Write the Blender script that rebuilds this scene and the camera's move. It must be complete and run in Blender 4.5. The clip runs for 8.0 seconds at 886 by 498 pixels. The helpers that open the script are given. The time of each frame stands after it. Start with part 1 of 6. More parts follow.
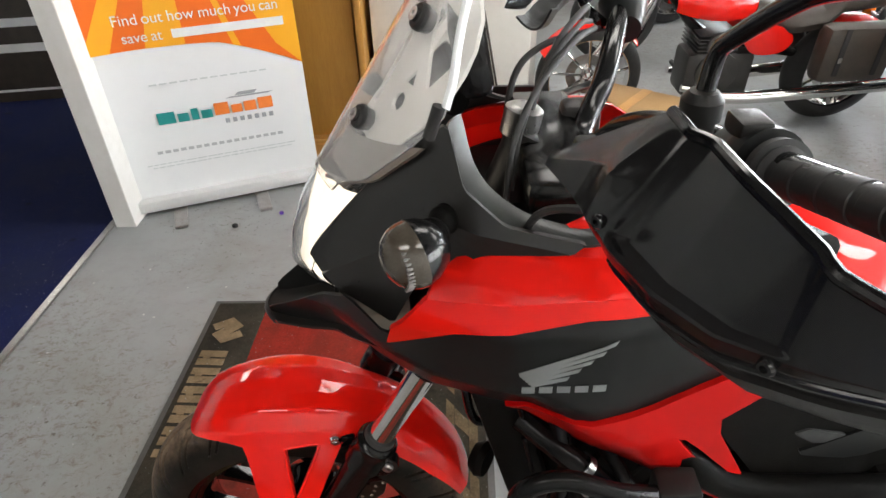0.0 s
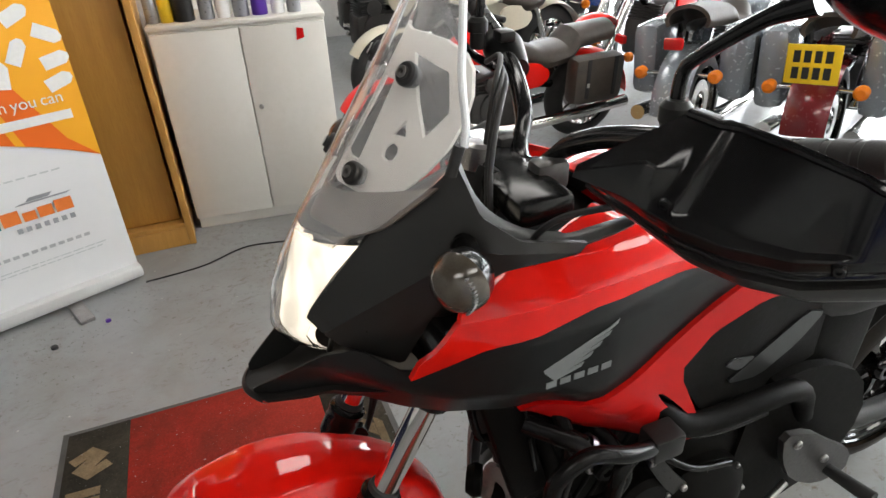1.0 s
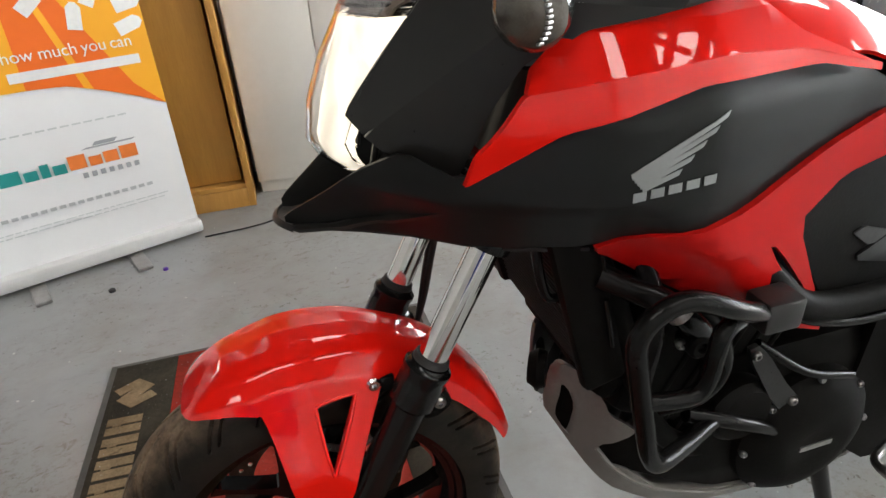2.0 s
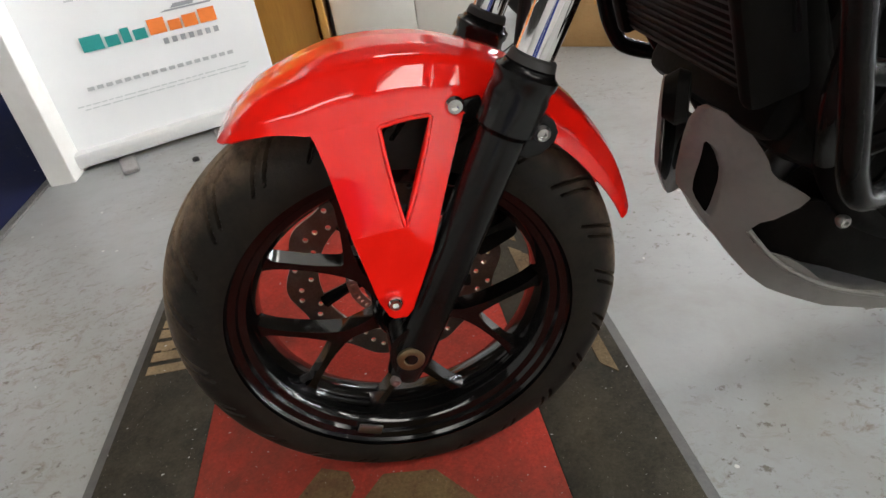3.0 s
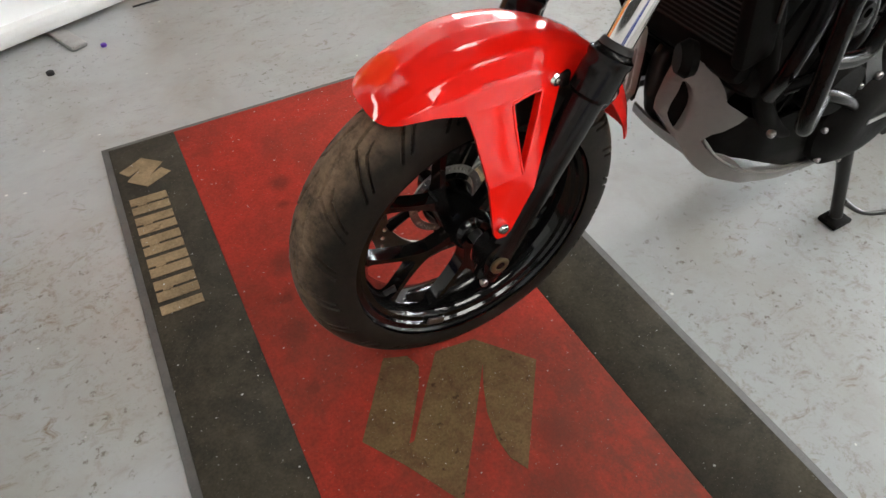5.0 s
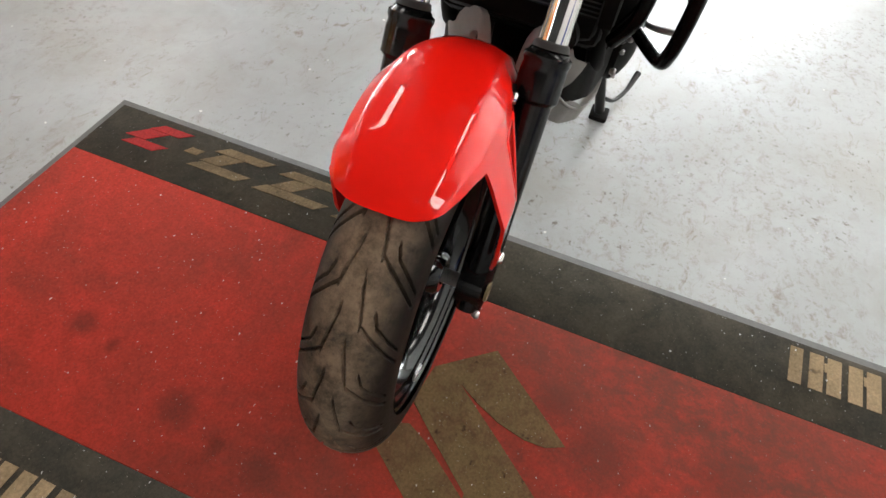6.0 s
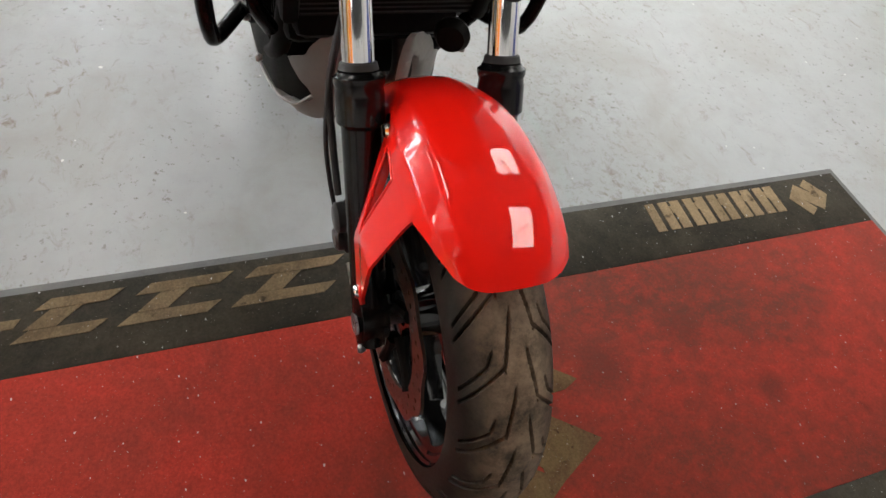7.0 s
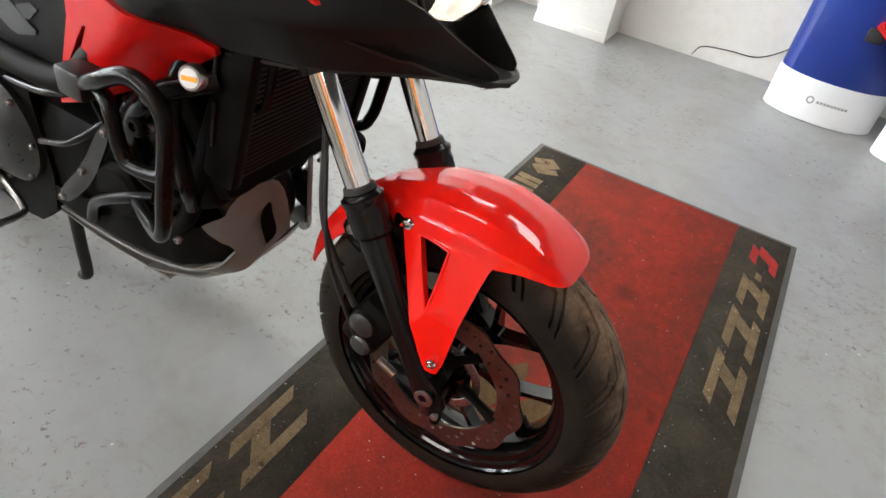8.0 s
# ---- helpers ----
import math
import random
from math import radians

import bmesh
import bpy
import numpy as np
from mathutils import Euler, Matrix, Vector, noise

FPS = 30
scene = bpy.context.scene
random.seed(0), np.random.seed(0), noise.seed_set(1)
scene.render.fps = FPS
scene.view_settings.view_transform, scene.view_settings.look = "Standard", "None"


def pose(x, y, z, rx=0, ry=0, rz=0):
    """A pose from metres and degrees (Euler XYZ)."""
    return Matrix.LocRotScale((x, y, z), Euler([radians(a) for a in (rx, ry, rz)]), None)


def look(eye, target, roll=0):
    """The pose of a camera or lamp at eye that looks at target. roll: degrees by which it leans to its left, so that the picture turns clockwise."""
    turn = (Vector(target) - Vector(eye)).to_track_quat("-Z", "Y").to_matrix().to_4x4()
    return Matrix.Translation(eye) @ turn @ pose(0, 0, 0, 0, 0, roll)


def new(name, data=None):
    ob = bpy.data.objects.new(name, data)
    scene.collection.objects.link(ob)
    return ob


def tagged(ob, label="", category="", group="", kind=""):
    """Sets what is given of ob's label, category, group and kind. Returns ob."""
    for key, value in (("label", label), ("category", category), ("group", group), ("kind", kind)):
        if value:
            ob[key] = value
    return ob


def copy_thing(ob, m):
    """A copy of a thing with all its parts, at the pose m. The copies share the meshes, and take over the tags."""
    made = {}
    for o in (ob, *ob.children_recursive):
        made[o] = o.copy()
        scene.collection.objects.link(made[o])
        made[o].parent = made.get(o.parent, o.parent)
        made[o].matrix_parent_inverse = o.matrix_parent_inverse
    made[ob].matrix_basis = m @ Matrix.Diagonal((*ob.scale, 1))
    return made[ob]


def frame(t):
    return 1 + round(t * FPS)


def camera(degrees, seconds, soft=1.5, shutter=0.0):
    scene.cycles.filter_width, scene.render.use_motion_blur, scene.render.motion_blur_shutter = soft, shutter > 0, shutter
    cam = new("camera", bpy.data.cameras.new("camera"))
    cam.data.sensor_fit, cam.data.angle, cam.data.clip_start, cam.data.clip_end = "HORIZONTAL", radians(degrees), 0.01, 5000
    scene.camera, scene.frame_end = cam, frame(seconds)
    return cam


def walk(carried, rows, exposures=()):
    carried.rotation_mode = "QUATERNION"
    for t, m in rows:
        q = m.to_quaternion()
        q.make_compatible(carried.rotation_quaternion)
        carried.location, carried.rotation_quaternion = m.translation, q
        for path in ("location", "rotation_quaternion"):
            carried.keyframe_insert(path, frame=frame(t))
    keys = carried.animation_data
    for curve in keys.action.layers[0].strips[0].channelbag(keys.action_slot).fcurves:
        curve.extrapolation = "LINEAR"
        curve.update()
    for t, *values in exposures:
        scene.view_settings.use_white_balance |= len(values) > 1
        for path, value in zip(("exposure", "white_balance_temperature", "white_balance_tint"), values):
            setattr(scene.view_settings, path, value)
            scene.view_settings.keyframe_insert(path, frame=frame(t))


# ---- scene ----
cam = camera(71.2, 8.0)
PATH = [
    (0, (0.28, -0.724, 1.419), (0.232, 0.918, 0.278), -2.1),
    (0.5, (0.107, -0.73, 1.461), (0.589, 0.909, 0.422), -1.1),
    (1, (0.021, -0.74, 1.435), (0.647, 0.869, 0.426), -2.7),
    (1.2, (0.03, -0.752, 1.387), (0.561, 0.908, 0.406), -2.1),
    (2.3, (-0.007, -0.728, 1.04), (0.387, 0.994, 0.102), -5.4),
    (2.5, (-0.017, -0.712, 0.964), (0.279, 1.002, -0.023), -5.9),
    (2.7, (-0.016, -0.710, 0.892), (0.233, 0.985, -0.139), -8.0),
    (3, (-0.006, -0.689, 0.816), (0.117, 0.994, -0.257), -9.5),
    (3.5, (0.022, -0.701, 0.76), (0.119, 0.963, -0.345), -9.7),
    (4, (-0.055, -0.728, 0.846), (-0.018, 0.829, -0.41), -7.5),
    (4.2, (-0.127, -0.743, 0.924), (0.034, 0.782, -0.36), -5.7),
    (5.3, (-0.493, -0.547, 1.076), (0.296, 0.467, -0.457), -2.7),
    (5.5, (-0.527, -0.448, 1.082), (0.379, 0.42, -0.476), -3.4),
    (5.7, (-0.547, -0.355, 1.084), (0.439, 0.321, -0.520), 0.4),
    (6, (-0.591, -0.191, 1.099), (0.616, 0.145, -0.461), 7.1),
    (6.2, (-0.606, -0.100, 1.126), (0.662, -0.089, -0.421), 10.7),
    (6.5, (-0.596, 0.019, 1.134), (0.586, -0.251, -0.457), 11.5),
    (6.7, (-0.578, 0.119, 1.117), (0.565, -0.281, -0.475), 11.4),
    (7, (-0.481, 0.273, 1.129), (0.599, -0.329, -0.443), 14.0),
    (7.2, (-0.433, 0.342, 1.133), (0.603, -0.424, -0.397), 13.5),
    (7.5, (-0.406, 0.49, 1.135), (0.509, -0.604, -0.268), 11.4),
    (7.7, (-0.384, 0.602, 1.143), (0.361, -0.643, -0.233), 10.5),
    (8, (-0.284, 0.733, 1.162), (0.359, -0.684, -0.095), 10.2),
]
EXPOSURE = [(0, -0.2), (0.5, -0.22), (1, -0.45), (1.2, -0.45), (2.5, -0.2), (3.5, 0.05), (4, 0.12), (5.3, 0.12), (6.0, 0.18), (6.5, 0.04), (7, -0.03), (8, 0.02)]
walk(cam, [(t, look(eye, target, roll)) for t, eye, target, roll in PATH], EXPOSURE)

# ---- light ----
world = bpy.data.worlds.new("world")
scene.world = world
world.use_nodes = True
_wn = world.node_tree.nodes
_sky = _wn.new("ShaderNodeTexSky")
_sky.sky_type, _sky.sun_disc = "NISHITA", False
_sky.sun_elevation, _sky.sun_rotation = radians(40), radians(90)
world.node_tree.links.new(_sky.outputs[0], _wn["Background"].inputs[0])
_wn["Background"].inputs[1].default_value = 0.12
sun = new("sun", bpy.data.lights.new("sun", "SUN"))
sun.data.energy, sun.data.angle = 1.2, radians(12)
sun.data.color = (1.0, 0.96, 0.9)
sun.matrix_world = look((8, -2, 9), (2, 2, 0))


# ---- materials ----
def _mix(nt, fac, a, b, mode="MIX"):
    n = nt.nodes.new("ShaderNodeMix")
    n.data_type, n.blend_type = "RGBA", mode
    for sock, v in ((n.inputs[0], fac), (n.inputs[6], a), (n.inputs[7], b)):
        if hasattr(v, "is_linked"):
            nt.links.new(v, sock)
        elif isinstance(v, (int, float)):
            sock.default_value = v
        else:
            sock.default_value = (*v, 1)
    return n.outputs[2]


def _noise(nt, coord, scale, detail=6, rough=0.6, dist=0.0):
    n = nt.nodes.new("ShaderNodeTexNoise")
    n.inputs["Scale"].default_value, n.inputs["Detail"].default_value = scale, detail
    n.inputs["Roughness"].default_value, n.inputs["Distortion"].default_value = rough, dist
    nt.links.new(coord, n.inputs["Vector"])
    return n.outputs[0]


def _ramp(nt, fac, lo, hi, a=(0, 0, 0), b=(1, 1, 1)):
    n = nt.nodes.new("ShaderNodeValToRGB")
    e = n.color_ramp.elements
    e[0].position, e[1].position = lo, hi
    e[0].color, e[1].color = (*a, 1), (*b, 1)
    nt.links.new(fac, n.inputs[0])
    return n.outputs[0]


def _coord(nt, scale=(1, 1, 1)):
    c = nt.nodes.new("ShaderNodeTexCoord")
    m = nt.nodes.new("ShaderNodeMapping")
    m.inputs["Scale"].default_value = scale
    nt.links.new(c.outputs["Object"], m.inputs[0])
    return m.outputs[0]


def _bump(nt, bsdf, height, strength, distance=0.002):
    b = nt.nodes.new("ShaderNodeBump")
    b.inputs["Strength"].default_value, b.inputs["Distance"].default_value = strength, distance
    nt.links.new(height, b.inputs["Height"])
    nt.links.new(b.outputs[0], bsdf.inputs["Normal"])


def material(name, color, rough=0.5, metal=0.0, second=None, scale=8.0, amount=0.4, grain=0.0, grain_scale=400.0,
             rough_var=0.1, stretch=(1, 1, 1), coat=0.0, specular=0.5):
    """A surface with two scales of variation in colour and gloss, and fine relief."""
    m = bpy.data.materials.new(name)
    m.use_nodes = True
    nt = m.node_tree
    bsdf = nt.nodes["Principled BSDF"]
    co = _coord(nt, stretch)
    big, fine = _noise(nt, co, scale), _noise(nt, co, scale * 9, 4)
    second = second or tuple(c * 0.75 for c in color)
    c1 = _mix(nt, _ramp(nt, big, 0.35, 0.7), color, tuple(a + (b - a) * amount for a, b in zip(color, second)))
    c2 = _mix(nt, _ramp(nt, fine, 0.45, 0.75), c1, tuple(a + (b - a) * amount for a, b in zip(color, second)))
    nt.links.new(c2, bsdf.inputs["Base Color"])
    r = nt.nodes.new("ShaderNodeMapRange")
    r.inputs[3].default_value, r.inputs[4].default_value = max(0.02, rough - rough_var), min(1, rough + rough_var)
    nt.links.new(fine, r.inputs[0])
    nt.links.new(r.outputs[0], bsdf.inputs["Roughness"])
    bsdf.inputs["Metallic"].default_value = metal
    bsdf.inputs["Coat Weight"].default_value = coat
    bsdf.inputs["Coat Roughness"].default_value = 0.04
    bsdf.inputs["Specular IOR Level"].default_value = specular
    if grain:
        _bump(nt, bsdf, _noise(nt, co, grain_scale, 2), grain, 0.001)
    return m


def floor_material():
    """Grey floor paint on concrete: scuffs, brown smears, chips and worn gloss."""
    m = material("floor_paint", (0.33, 0.345, 0.35), 0.345, 0, (0.27, 0.277, 0.27), 1.3, 0.6, 0.3, 90, 0.06)
    nt = m.node_tree
    bsdf = nt.nodes["Principled BSDF"]
    base = bsdf.inputs["Base Color"].links[0].from_socket
    co = _coord(nt)
    patch = _ramp(nt, _noise(nt, co, 1.1, 3, 0.5), 0.42, 0.6)
    smear = _ramp(nt, _noise(nt, _coord(nt, (1, 1.7, 1)), 15, 9, 0.78, 0.8), 0.545, 0.66)
    both = _mix(nt, 1.0, patch, smear, "MULTIPLY")
    c = _mix(nt, both, base, (0.16, 0.13, 0.09))
    cloud = _mix(nt, 1.0, _ramp(nt, _noise(nt, co, 2.6, 8, 0.66, 0.6), 0.48, 0.78), (0.5, 0.5, 0.5), "MULTIPLY")
    c = _mix(nt, cloud, c, (0.2, 0.175, 0.13))
    tread = _mix(nt, 1.0, _ramp(nt, _noise(nt, co, 0.8, 2), 0.5, 0.62), _ramp(nt, _noise(nt, _coord(nt, (1, 1, 1)), 34, 6, 0.78), 0.52, 0.62), "MULTIPLY")
    c = _mix(nt, _mix(nt, 1.0, tread, (0.62, 0.62, 0.62), "MULTIPLY"), c, (0.16, 0.13, 0.09))
    chips = _ramp(nt, _noise(nt, co, 44, 5, 0.66), 0.6, 0.66)
    c = _mix(nt, _mix(nt, 1.0, chips, _ramp(nt, _noise(nt, co, 1.6, 3), 0.45, 0.56), "MULTIPLY"), c, (0.13, 0.12, 0.1))
    white = _ramp(nt, _noise(nt, _coord(nt, (1, 1, 2)), 48, 1, 0.3), 0.8, 0.815)
    c = _mix(nt, white, c, (0.6, 0.6, 0.58))
    nt.links.new(c, bsdf.inputs["Base Color"])
    return m


def fabric(name, color, stain, scale=5.0, lint=0.0, bump=0.6, amount=0.8):
    """Short-pile matting with trodden stains and lint."""
    m = material(name, color, 0.95, 0, tuple(c * 0.7 for c in color), 30, 0.6, bump, 500, 0.04, specular=0.15)
    nt = m.node_tree
    bsdf = nt.nodes["Principled BSDF"]
    base = bsdf.inputs["Base Color"].links[0].from_socket
    co = _coord(nt)
    c = _mix(nt, _mix(nt, 1.0, _ramp(nt, _noise(nt, co, scale, 7, 0.7, 0.5), 0.42, 0.66), (amount,) * 3, "MULTIPLY"), base, stain)
    c = _mix(nt, _ramp(nt, _noise(nt, co, scale * 2.6, 2), 0.66, 0.76), c, tuple(s * 0.55 for s in stain))
    c = _mix(nt, 1.0, c, _ramp(nt, _noise(nt, co, 190, 4, 0.7), 0.34, 0.66, (0.78, 0.78, 0.78), (1.18, 1.17, 1.15)), "MULTIPLY")
    if lint:
        c = _mix(nt, _ramp(nt, _noise(nt, _coord(nt, (1, 1.5, 1)), 105, 1, 0.3), 0.77, 0.79), c, (lint,) * 3)
        c = _mix(nt, _ramp(nt, _noise(nt, _coord(nt, (1.6, 1, 1)), 240, 1, 0.3), 0.76, 0.79), c, (lint * 0.6, lint * 0.55, lint * 0.45))
    nt.links.new(c, bsdf.inputs["Base Color"])
    return m


def clear(name, tint=(1, 1, 1), rough=0.02, ior=1.45, through_it=1.0):
    m = bpy.data.materials.new(name)
    m.use_nodes = True
    nt = m.node_tree
    bsdf = nt.nodes["Principled BSDF"]
    bsdf.inputs["Base Color"].default_value = (*tint, 1)
    bsdf.inputs["Transmission Weight"].default_value = through_it
    bsdf.inputs["IOR"].default_value = ior
    smear = _noise(nt, _coord(nt), 14, 5)
    r = nt.nodes.new("ShaderNodeMapRange")
    r.inputs[3].default_value, r.inputs[4].default_value = rough, rough * 3
    nt.links.new(smear, r.inputs[0])
    nt.links.new(r.outputs[0], bsdf.inputs["Roughness"])
    return m


def glow(name, color, strength):
    m = bpy.data.materials.new(name)
    m.use_nodes = True
    bsdf = m.node_tree.nodes["Principled BSDF"]
    bsdf.inputs["Base Color"].default_value = (*color, 1)
    bsdf.inputs["Emission Color"].default_value = (*color, 1)
    bsdf.inputs["Emission Strength"].default_value = strength
    return m


def spotted(m, spots, colour):
    """Round oily stains at places on the mat."""
    nt = m.node_tree
    bsdf = nt.nodes["Principled BSDF"]
    co = nt.nodes.new("ShaderNodeTexCoord").outputs["Object"]
    for x, y, r in spots:
        d = nt.nodes.new("ShaderNodeVectorMath")
        d.operation = "DISTANCE"
        d.inputs[1].default_value = (x, y, 0.008)
        nt.links.new(co, d.inputs[0])
        base = bsdf.inputs["Base Color"].links[0].from_socket
        nt.links.new(_mix(nt, _ramp(nt, d.outputs["Value"], r * 0.35, r, (0.5, 0.5, 0.5), (0, 0, 0)), base, colour), bsdf.inputs["Base Color"])


FLOOR = floor_material()
CARPET = fabric("blue_carpet", (0.013, 0.019, 0.08), (0.02, 0.024, 0.06), 3, 0.3)
MAT_RED = fabric("red_matting", (0.4, 0.034, 0.022), (0.2, 0.03, 0.02), 2.6, 0.45, 0.6, 1.0)
spotted(MAT_RED, ((-0.005, -0.295, 0.05), (-0.07, -0.39, 0.075), (-0.3, 0.35, 0.05), (-0.22, 0.62, 0.04), (-0.34, 0.15, 0.04), (-0.02, -0.62, 0.07), (-0.2, -0.75, 0.05)), (0.05, 0.018, 0.013))


def trodden(m, colour, much):
    """Broad brown patches where people step, most of all at the end by the aisle."""
    nt = m.node_tree
    bsdf = nt.nodes["Principled BSDF"]
    base = bsdf.inputs["Base Color"].links[0].from_socket
    co = _coord(nt, (1, 0.7, 1))
    sep = nt.nodes.new("ShaderNodeSeparateXYZ")
    nt.links.new(co, sep.inputs[0])
    along = nt.nodes.new("ShaderNodeMapRange")
    along.inputs[1].default_value, along.inputs[2].default_value = 0.45, -0.35
    along.inputs[3].default_value, along.inputs[4].default_value = 0.1, 1.0
    nt.links.new(sep.outputs[1], along.inputs[0])
    wide = _ramp(nt, _noise(nt, co, 1.7, 4, 0.6, 0.4), 0.34, 0.6, (0.25 * much,) * 3, (much, much, much))
    wide = _mix(nt, 1.0, wide, along.outputs[0], "MULTIPLY")
    fine = _ramp(nt, _noise(nt, co, 38, 5, 0.75), 0.3, 0.62, (0.35, 0.35, 0.35), (1, 1, 1))
    nt.links.new(_mix(nt, _mix(nt, 1.0, wide, fine, "MULTIPLY"), base, colour), bsdf.inputs["Base Color"])


trodden(MAT_RED, (0.085, 0.032, 0.022), 0.92)
MAT_BLACK = fabric("black_matting", (0.034, 0.03, 0.024), (0.062, 0.052, 0.037), 7, 0.35)
MAT_GOLD = fabric("gold_matting", (0.29, 0.21, 0.125), (0.15, 0.11, 0.065), 9, 0.5)
MAT_GOLD_WORN = fabric("worn_gold_matting", (0.135, 0.088, 0.04), (0.085, 0.04, 0.022), 22, 0.5)
MAT_GOLD_DULL = fabric("dull_gold_matting", (0.2, 0.145, 0.085), (0.09, 0.066, 0.04), 16, 0.5)
MAT_LETTER_RED = fabric("red_print", (0.4, 0.03, 0.03), (0.2, 0.03, 0.03), 9)
RUBBER_EDGE = material("rubber_edge", (0.07, 0.07, 0.068), 0.7, 0, (0.12, 0.115, 0.11), 18, 0.7, 0.3, 200)
WALL = material("white_wall", (0.78, 0.77, 0.74), 0.7, 0, (0.66, 0.645, 0.6), 2.5, 0.6, 0.25, 90)
CEILING = material("ceiling_boards", (0.1, 0.095, 0.09), 0.9, 0, (0.07, 0.068, 0.065), 3, 0.6, 0.3, 150)
CABINET = material("cabinet_paint", (0.72, 0.7, 0.65), 0.42, 0, (0.64, 0.62, 0.56), 3, 0.5, 0.05, 200)
SEAM = material("dark_seam", (0.02, 0.02, 0.02), 0.8)
WOOD = material("orange_veneer", (0.5, 0.25, 0.045), 0.42, 0, (0.36, 0.16, 0.025), 3.5, 0.6, 0.1, 120, stretch=(9, 9, 0.8))
WOOD_EDGE = material("orange_lipping", (0.56, 0.29, 0.07), 0.38, 0, (0.4, 0.19, 0.04), 4, 0.6, 0.1, 120, stretch=(9, 9, 0.8))
VINYL = material("banner_vinyl", (0.83, 0.84, 0.84), 0.42, 0, (0.78, 0.79, 0.8), 2, 0.5, 0.03, 60)
ORANGE = material("orange_print", (0.85, 0.16, 0.012), 0.42, 0, (0.8, 0.13, 0.01), 3, 0.4)
AMBER = material("amber_print", (0.9, 0.42, 0.02), 0.42, 0, (0.88, 0.36, 0.015), 3, 0.4)
PRINT_WHITE = material("white_print", (0.85, 0.85, 0.84), 0.45)
PRINT_TEAL = material("teal_print", (0.02, 0.3, 0.28), 0.45)
PRINT_ORANGE = material("logo_orange", (0.85, 0.22, 0.04), 0.45)
PRINT_GREY = material("grey_print", (0.36, 0.38, 0.4), 0.45)
PRINT_MID = material("mid_grey_print", (0.5, 0.52, 0.53), 0.45)
PRINT_PALE = material("pale_grey_print", (0.62, 0.65, 0.65), 0.45)
BAR_ALU = material("banner_base", (0.78, 0.78, 0.77), 0.35, 0.3, (0.68, 0.68, 0.67), 12, 0.5)
RED = material("red_paint", (0.82, 0.01, 0.005), 0.35, 0.0, (0.76, 0.008, 0.004), 3, 0.4, 0, 400, 0.03, coat=1.0, specular=0.03)
# RED darkened: the shade on the lower fairing is put into this colour.
DARK_RED = material("darkened_red_paint", (0.45, 0.006, 0.005), 0.33, 0.0, (0.36, 0.005, 0.004), 3, 0.4, 0, 400, 0.04, coat=0.2, specular=0.05)
PLASTIC = material("black_plastic", (0.013, 0.0124, 0.0118), 0.37, 0, (0.019, 0.018, 0.017), 12, 0.6, 0.12, 700, 0.07, specular=0.3)
COWL = material("satin_cowl", (0.014, 0.013, 0.012), 0.3, 0, (0.018, 0.017, 0.016), 12, 0.5, 0.1, 700, 0.06, specular=0.42)
CHARCOAL = material("charcoal_paint", (0.01, 0.0103, 0.0103), 0.3, 0.0, (0.014, 0.0145, 0.014), 9, 0.5, 0.06, 600, 0.05, specular=0.2)
GLOSS = material("gloss_black", (0.007, 0.0068, 0.007), 0.17, 0, (0.011, 0.0105, 0.011), 14, 0.6, 0.0, 400, 0.07, specular=0.4)
RIM_BLACK = material("rim_enamel", (0.003, 0.003, 0.0032), 0.09, 0, (0.006, 0.0055, 0.005), 25, 0.6, 0.0, 300, 0.03, specular=0.5)
FORK_BLACK = material("fork_black", (0.006, 0.0057, 0.0055), 0.19, 0, (0.009, 0.0085, 0.008), 9, 0.5, 0.03, 600, 0.05, specular=0.28)
ENGINE = material("engine_black", (0.0035, 0.0033, 0.003), 0.5, 0, (0.008, 0.007, 0.006), 16, 0.7, 0.25, 250, 0.1, specular=0.05)
GUARD = material("powder_coat", (0.005, 0.0048, 0.0046), 0.2, 0, (0.009, 0.0085, 0.008), 22, 0.5, 0.05, 600, 0.05, specular=0.14)
RUBBER = material("rubber", (0.01, 0.01, 0.01), 0.6, 0, (0.03, 0.028, 0.026), 16, 0.6, 0.3, 300)
CHROME = material("chrome", (0.72, 0.7, 0.68), 0.07, 1.0, (0.62, 0.6, 0.58), 20, 0.4, 0, 400, 0.03)
STEEL = material("steel", (0.45, 0.44, 0.43), 0.3, 1.0, (0.3, 0.28, 0.26), 40, 0.6, 0.0, 300)
ROTOR = material("disc_steel", (0.24, 0.21, 0.175), 0.38, 1.0, (0.14, 0.115, 0.09), 30, 0.8, 0.15, 200)
ALLOY = material("grey_alloy", (0.075, 0.072, 0.07), 0.38, 0.6, (0.045, 0.042, 0.04), 14, 0.6, 0.1, 400)
CASE = material("dark_cast_case", (0.022, 0.0215, 0.021), 0.3, 0.3, (0.014, 0.0135, 0.013), 14, 0.6, 0.15, 300, 0.08)
SKID = material("silver_plastic", (0.175, 0.165, 0.152), 0.36, 0, (0.125, 0.118, 0.108), 9, 0.6, 0.08, 500)
BRONZE = material("bronze", (0.33, 0.26, 0.15), 0.45, 1.0, (0.2, 0.15, 0.09), 60, 0.6)
SCREEN = clear("hazed_acrylic", (0.96, 0.955, 0.945), 0.015, 1.3, 0.87)
LENS = clear("lens_glass", (1, 1, 1), 0.015, 1.4)
SMOKE = clear("smoked_lens", (0.34, 0.28, 0.22), 0.08, 1.4)
HEADLIGHT = glow("headlight_glow", (1.0, 0.9, 0.74), 2.3)


